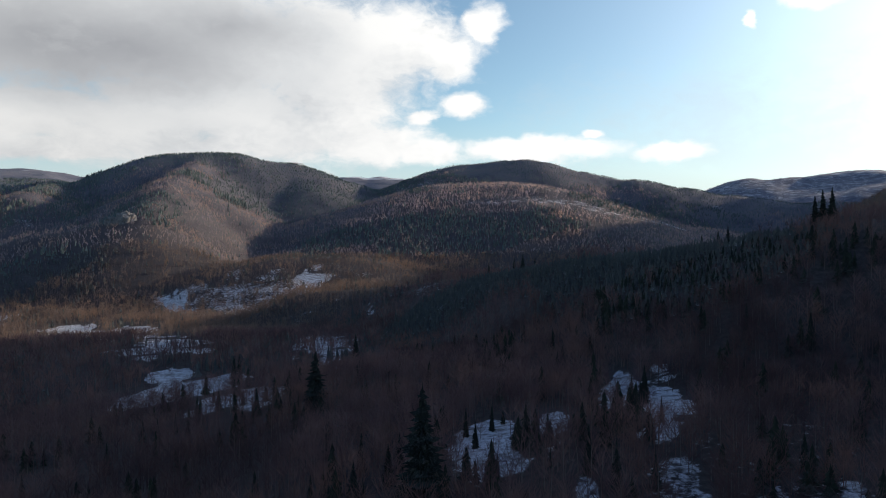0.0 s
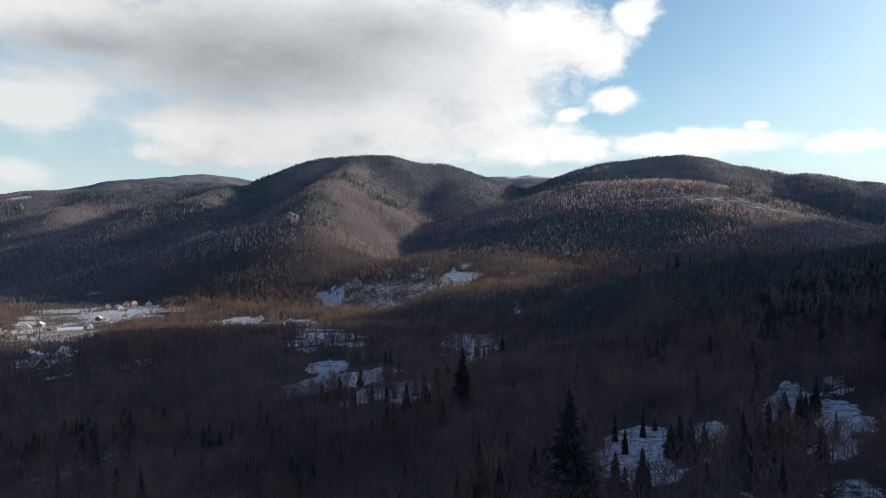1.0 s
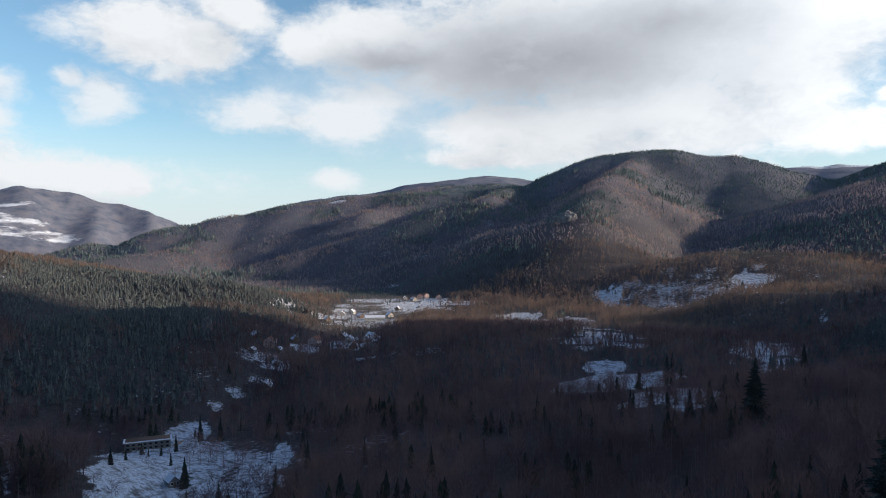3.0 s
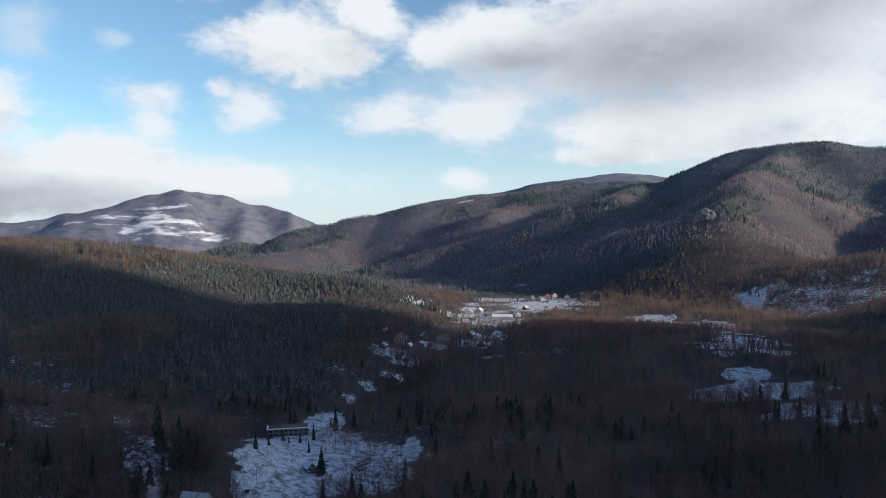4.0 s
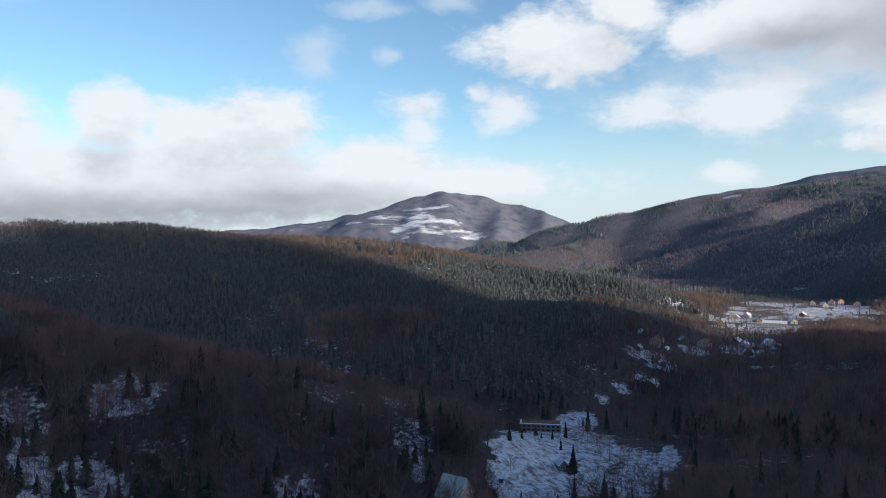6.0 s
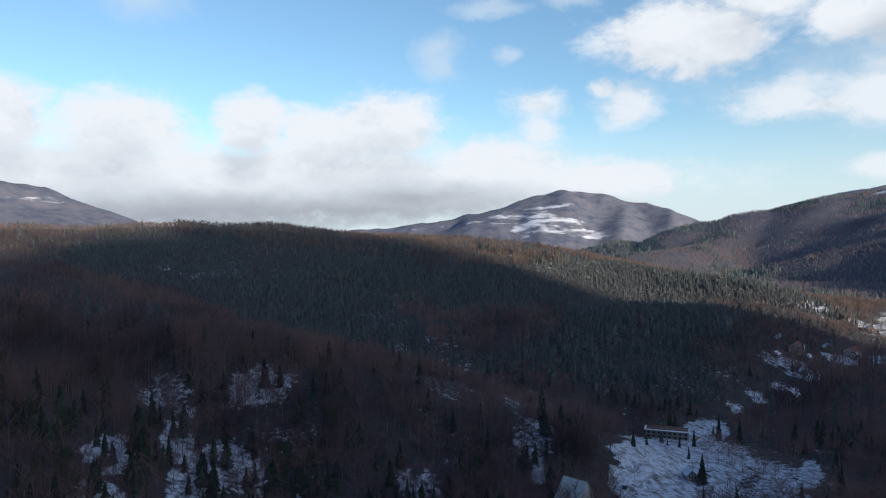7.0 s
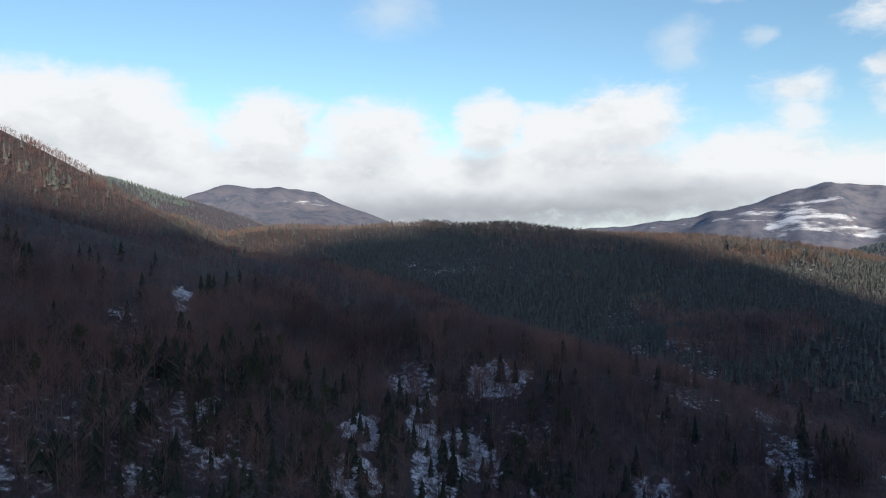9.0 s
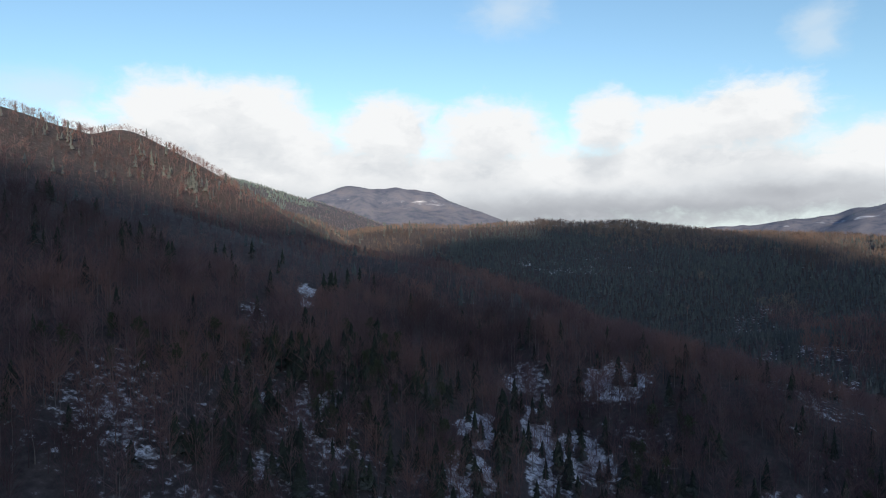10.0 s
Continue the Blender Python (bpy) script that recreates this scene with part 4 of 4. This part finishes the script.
def house(w, l, eaves, ridge, wall, roof, snow, label, chimney=True, rows=1, group="village houses"):
    """A gabled house with windows, a door and a chimney, its ridge along y."""
    ob = thing("house", label, "house", group)
    bm = bmesh.new()
    v = [bm.verts.new((x, y, z)) for y in (-l / 2, l / 2) for x, z in ((-w / 2, -0.8), (w / 2, -0.8), (w / 2, eaves), (0, ridge), (-w / 2, eaves))]
    bm.faces.new(v[4::-1])
    bm.faces.new(v[5:])
    for i in range(5):
        bm.faces.new((v[i], v[(i + 1) % 5], v[5 + (i + 1) % 5], v[5 + i]))
    part("wall", bm, wall, ob)
    bm = bmesh.new()
    gable(bm, w, l, eaves + 0.02, ridge + 0.02, 0.45, 0.16)
    top = part("roof", bm, roof, ob)
    if snow:
        bm = bmesh.new()
        gable(bm, w - 0.3, l - 0.3, eaves + 0.22, ridge + 0.20, 0.40, 0.16)
        part("snow_layer", bm, SNOW, top, "settled white snow")
    if chimney:
        bm = bmesh.new()
        box(bm, w * 0.16, l * 0.15, eaves, w * 0.16 + 0.7, l * 0.15 + 0.7, ridge + 0.9)
        stack = part("chimney", bm, STONE, ob)
        bm = bmesh.new()
        box(bm, w * 0.16 - 0.1, l * 0.15 - 0.1, ridge + 0.9, w * 0.16 + 0.8, l * 0.15 + 0.8, ridge + 1.05)
        part("cap", bm, STONE, stack)
    n = max(2, int(l / 3))
    for row in range(rows):
        z = 1.1 + 2.7 * row
        for s in (-1, 1):
            for i in range(n):
                y = -l / 2 + l * (i + 0.5) / n
                bm = bmesh.new()
                box(bm, s * (w / 2 + 0.03) - 0.05, y - 0.6, z, s * (w / 2 + 0.03) + 0.05, y + 0.6, z + 1.3)
                win = part("window", bm, FRAME, ob)
                bm = bmesh.new()
                box(bm, s * (w / 2 + 0.085) - 0.02, y - 0.48, z + 0.12, s * (w / 2 + 0.085) + 0.02, y + 0.48, z + 1.18)
                part("pane", bm, GLASS, win)
        for i in range(2):
            x = -w / 4 + w / 2 * i
            bm = bmesh.new()
            box(bm, x - 0.55, -l / 2 - 0.08, z, x + 0.55, -l / 2 + 0.02, z + 1.3)
            win = part("window", bm, FRAME, ob)
            bm = bmesh.new()
            box(bm, x - 0.43, -l / 2 - 0.11, z + 0.12, x + 0.43, -l / 2 - 0.07, z + 1.18)
            part("pane", bm, GLASS, win)
    bm = bmesh.new()
    box(bm, -0.5, -l / 2 - 0.07, -0.1, 0.5, -l / 2 + 0.02, 2.0)
    part("door", bm, BOARDS, ob)
    return ob


def village():
    rng = np.random.default_rng(5)
    kinds = [
        house(8, 10, 3.0, 6.2, PLASTER, TILE, True, "plastered village house under a snow-covered gable roof"),
        house(7, 9, 2.7, 5.8, BOARDS, DARK_SHEET, True, "brown wooden house under a snowy gable roof"),
        house(9, 12, 5.4, 8.4, ROSE_PLASTER, TILE, False, "two-storey rose house with a red-brown tiled roof", rows=2),
        house(5, 6, 2.2, 4.2, GREY_BOARDS, DARK_SHEET, True, "small grey wooden hut with snow on its roof", chimney=False),
        house(10, 26, 4.2, 6.8, PLASTER, DARK_SHEET, True, "long white farm building under a snowy roof", chimney=False),
    ]
    # bearing, distance, kind, turn
    upper_hamlet = [(49.2, 590, 2, 35), (50.3, 612, 1, 70), (48.5, 577, 3, 20), (48.8, 538, 3, 60), (49.5, 478, 1, 35), (42.8, 655, 0, 30), (42.1, 632, 1, 55), (41.4, 640, 0, 20), (42.5, 605, 1, 40), (41.7, 596, 3, 65), (41, 668, 0, 75), (43.3, 690, 1, 20), (45.6, 640, 2, 20), (47.2, 640, 1, 55), (50.6, 560, 3, 25)]
    lower_village = [(40.7, 891, 4, 125), (43.4, 945, 0, 40), (44.6, 872, 1, 60), (38.2, 1190, 0, 40), (38.8, 1013, 1, 20), (36.5, 1215, 2, 60), (37.5, 1170, 0, 70), (39.5, 935, 0, 60), (35.4, 1183, 2, 40), (37.1, 1040, 3, 50), (37, 1195, 2, 30), (41.9, 930, 1, 70), (42.6, 980, 0, 20)]
    for a, d, n, turn in upper_hamlet + lower_village:
        p = bearing(a, d)
        copy_thing(kinds[n], pose(p.x, p.y, ground_at(a, d), 0, 0, turn + 4 * rng.random()))
    for ob in kinds:
        remove_thing(ob)
    p = bearing(56.7, 302)
    hut = house(4.6, 5.6, 2.2, 4.4, GREY_BOARDS, DARK_SHEET, True, "small wooden hut with a steep snowy roof beside the meadow", chimney=False, group="huts")
    hut.matrix_world = pose(p.x, p.y, ground_at(56.7, 302), 0, 0, 75)
    p = bearing(65.6, 249)
    barn = house(10.5, 9.5, 6.0, 12.2, PLASTER, PALE_SHEET, False, "house with a pale greenish sheet-metal gable roof", chimney=False, group="huts")
    barn.matrix_world = pose(p.x, p.y, ground_at(65.6, 249), 0, 0, 122)


def sawmill():
    """The long two-storey building at the end of the meadow, with a lean-to and stacked timber."""
    ob = thing("farm_building", "long weathered wooden farm building under a snow-covered roof", "building")
    bm = bmesh.new()
    box(bm, -11, -4.5, -1, 11, 4.5, 6.2)
    part("wall", bm, GREY_BOARDS, ob)
    bm = bmesh.new()
    v = [bm.verts.new(c) for c in ((-11.8, -5.3, 6.1), (11.8, -5.3, 6.1), (11.8, 5.3, 6.1), (-11.8, 5.3, 6.1), (-7, 0, 8.4), (7, 0, 8.4))]
    for f in ((0, 1, 5, 4), (1, 2, 5), (2, 3, 4, 5), (3, 0, 4), (3, 2, 1, 0)):
        bm.faces.new([v[i] for i in f])
    roof = part("roof", bm, BOARDS, ob)
    bm = bmesh.new()
    box(bm, -11.9, -5.45, 6.12, 11.9, -4.3, 6.75)
    box(bm, -11.95, -5.5, 6.15, -11.0, 2.5, 7.2)
    box(bm, 11.0, -5.5, 6.15, 11.95, 2.5, 7.2)
    bmesh.ops.bevel(bm, geom=bm.edges[:], offset=0.15, segments=1, affect="EDGES")
    part("snow_layer", bm, SNOW, roof, "white snow rim along the eaves")
    bm = bmesh.new()
    box(bm, -11.3, -5.6, 3.0, 11.3, -4.5, 3.25)
    balcony = part("gallery", bm, GREY_BOARDS, ob)
    for i in range(9):
        bm = bmesh.new()
        box(bm, -11.2 + 2.8 * i - 0.09, -5.55, -0.8, -11.2 + 2.8 * i + 0.09, -5.37, 6.1)
        part("post", bm, GREY_BOARDS, balcony)
    for row in range(2):
        for i in range(8):
            x = -9.6 + 2.75 * i
            bm = bmesh.new()
            box(bm, x - 0.75, -4.58, 0.7 + 2.9 * row, x + 0.75, -4.5, 2.2 + 2.9 * row)
            win = part("window", bm, GREY_BOARDS, ob)
            bm = bmesh.new()
            box(bm, x - 0.62, -4.62, 0.83 + 2.9 * row, x + 0.62, -4.56, 2.07 + 2.9 * row)
            part("pane", bm, GLASS, win)
    p = bearing(58.4, 374)
    ob.matrix_world = pose(p.x, p.y, ground_at(58.4, 374), 0, 0, 58.4 - 2) @ Matrix.Diagonal((0.94, 0.9, 0.66, 1))
    rng = np.random.default_rng(3)
    side = ob.matrix_world
    for n in range(7):
        bm = bmesh.new()
        box(bm, -2.6, -0.16, -0.12, 2.6, 0.16, 0.12)
        board = tagged(new("timber_beam", bpy.data.meshes.new("timber_beam")), "pale sawn timber beam leaning by the farm building", "timber", "stacked timber")
        bm.to_mesh(board.data)
        bm.free()
        board.data.materials.append(TIMBER)
        board.matrix_world = side @ pose(13.2 + 0.5 * n, -3.4 + 0.8 * rng.random(), 1.55, 0, -36 + 5 * rng.normal(), 8 * rng.normal())


def car():
    ob = thing("car", "dark parked car with snow on its roof", "car")
    bm = bmesh.new()
    profile = [(-2.1, 0.35), (-2.1, 0.8), (-1.2, 0.95), (-0.7, 1.42), (0.9, 1.45), (1.6, 0.98), (2.1, 0.9), (2.15, 0.35)]
    a, b = [bm.verts.new((x, -0.85, z)) for x, z in profile], [bm.verts.new((x, 0.85, z)) for x, z in profile]
    bm.faces.new(a)
    bm.faces.new(b[::-1])
    for i in range(len(profile)):
        bm.faces.new((a[i], b[i], b[(i + 1) % 8], a[(i + 1) % 8]))
    bmesh.ops.bevel(bm, geom=bm.edges[:], offset=0.06, segments=2, affect="EDGES")
    part("body", bm, PAINT, ob)
    bm = bmesh.new()
    box(bm, -0.6, -0.72, 1.44, 0.85, 0.72, 1.56)
    bmesh.ops.bevel(bm, geom=bm.edges[:], offset=0.05, segments=1, affect="EDGES")
    part("snow_layer", bm, SNOW, ob, "white snow on the roof")
    for s in (-1, 1):
        bm = bmesh.new()
        box(bm, -0.6, s * 0.86 - 0.015, 0.98, 0.85, s * 0.86 + 0.015, 1.34)
        part("side_window", bm, GLASS, ob)
        for x in (-1.35, 1.35):
            bm = bmesh.new()
            bmesh.ops.create_cone(bm, cap_ends=True, segments=16, radius1=0.33, radius2=0.33, depth=0.22, matrix=Matrix.Translation((x, s * 0.78, 0.33)) @ Matrix.Rotation(radians(90), 4, "X"))
            part("wheel", bm, RUBBER, ob)
    p = bearing(61.7, 277)
    ob.matrix_world = pose(p.x, p.y, ground_at(61.7, 277) + 0.05, 0, 0, 150)


def rock(a, d, wide, deep, high, sink, seed, label):
    """A craggy outcrop: a block broken by steps and clefts."""
    bm = bmesh.new()
    bmesh.ops.create_icosphere(bm, subdivisions=5, radius=1.0)
    for v in bm.verts:
        c = v.co.copy()
        c.x, c.y = math.copysign(abs(c.x) ** 0.6, c.x), math.copysign(abs(c.y) ** 0.6, c.y)
        n = noise.fractal(c * 1.7 + Vector((seed, 0, 0)), 0.9, 2.1, 5)
        cell = noise.voronoi(c * 2.3 + Vector((0, seed, 0)))[0][0]
        c *= 1 + 0.20 * n + 0.30 * (cell - 0.3)
        v.co = Vector((c.x * wide, c.y * deep, c.z * high))
    me = bpy.data.meshes.new("rock_outcrop")
    bm.to_mesh(me)
    bm.free()
    me.materials.append(ROCK)
    p = bearing(a, d)
    ob = tagged(new("rock_outcrop", me), label, "rock")
    ob.matrix_world = pose(p.x, p.y, ground_at(a, d) - sink, 0, 0, a)


village()
sawmill()
car()
rock(24.7, 1408, 17, 12, 19, 2, 1.0, "pale craggy limestone outcrop above the bare woods")
rock(25.6, 1418, 13, 10, 14, 3, 4.0, "pale craggy limestone outcrop above the bare woods")
rock(54.0, 592, 3.6, 3.2, 12, 2, 7.0, "grey rock pillar at the foot of the wooded ridge")
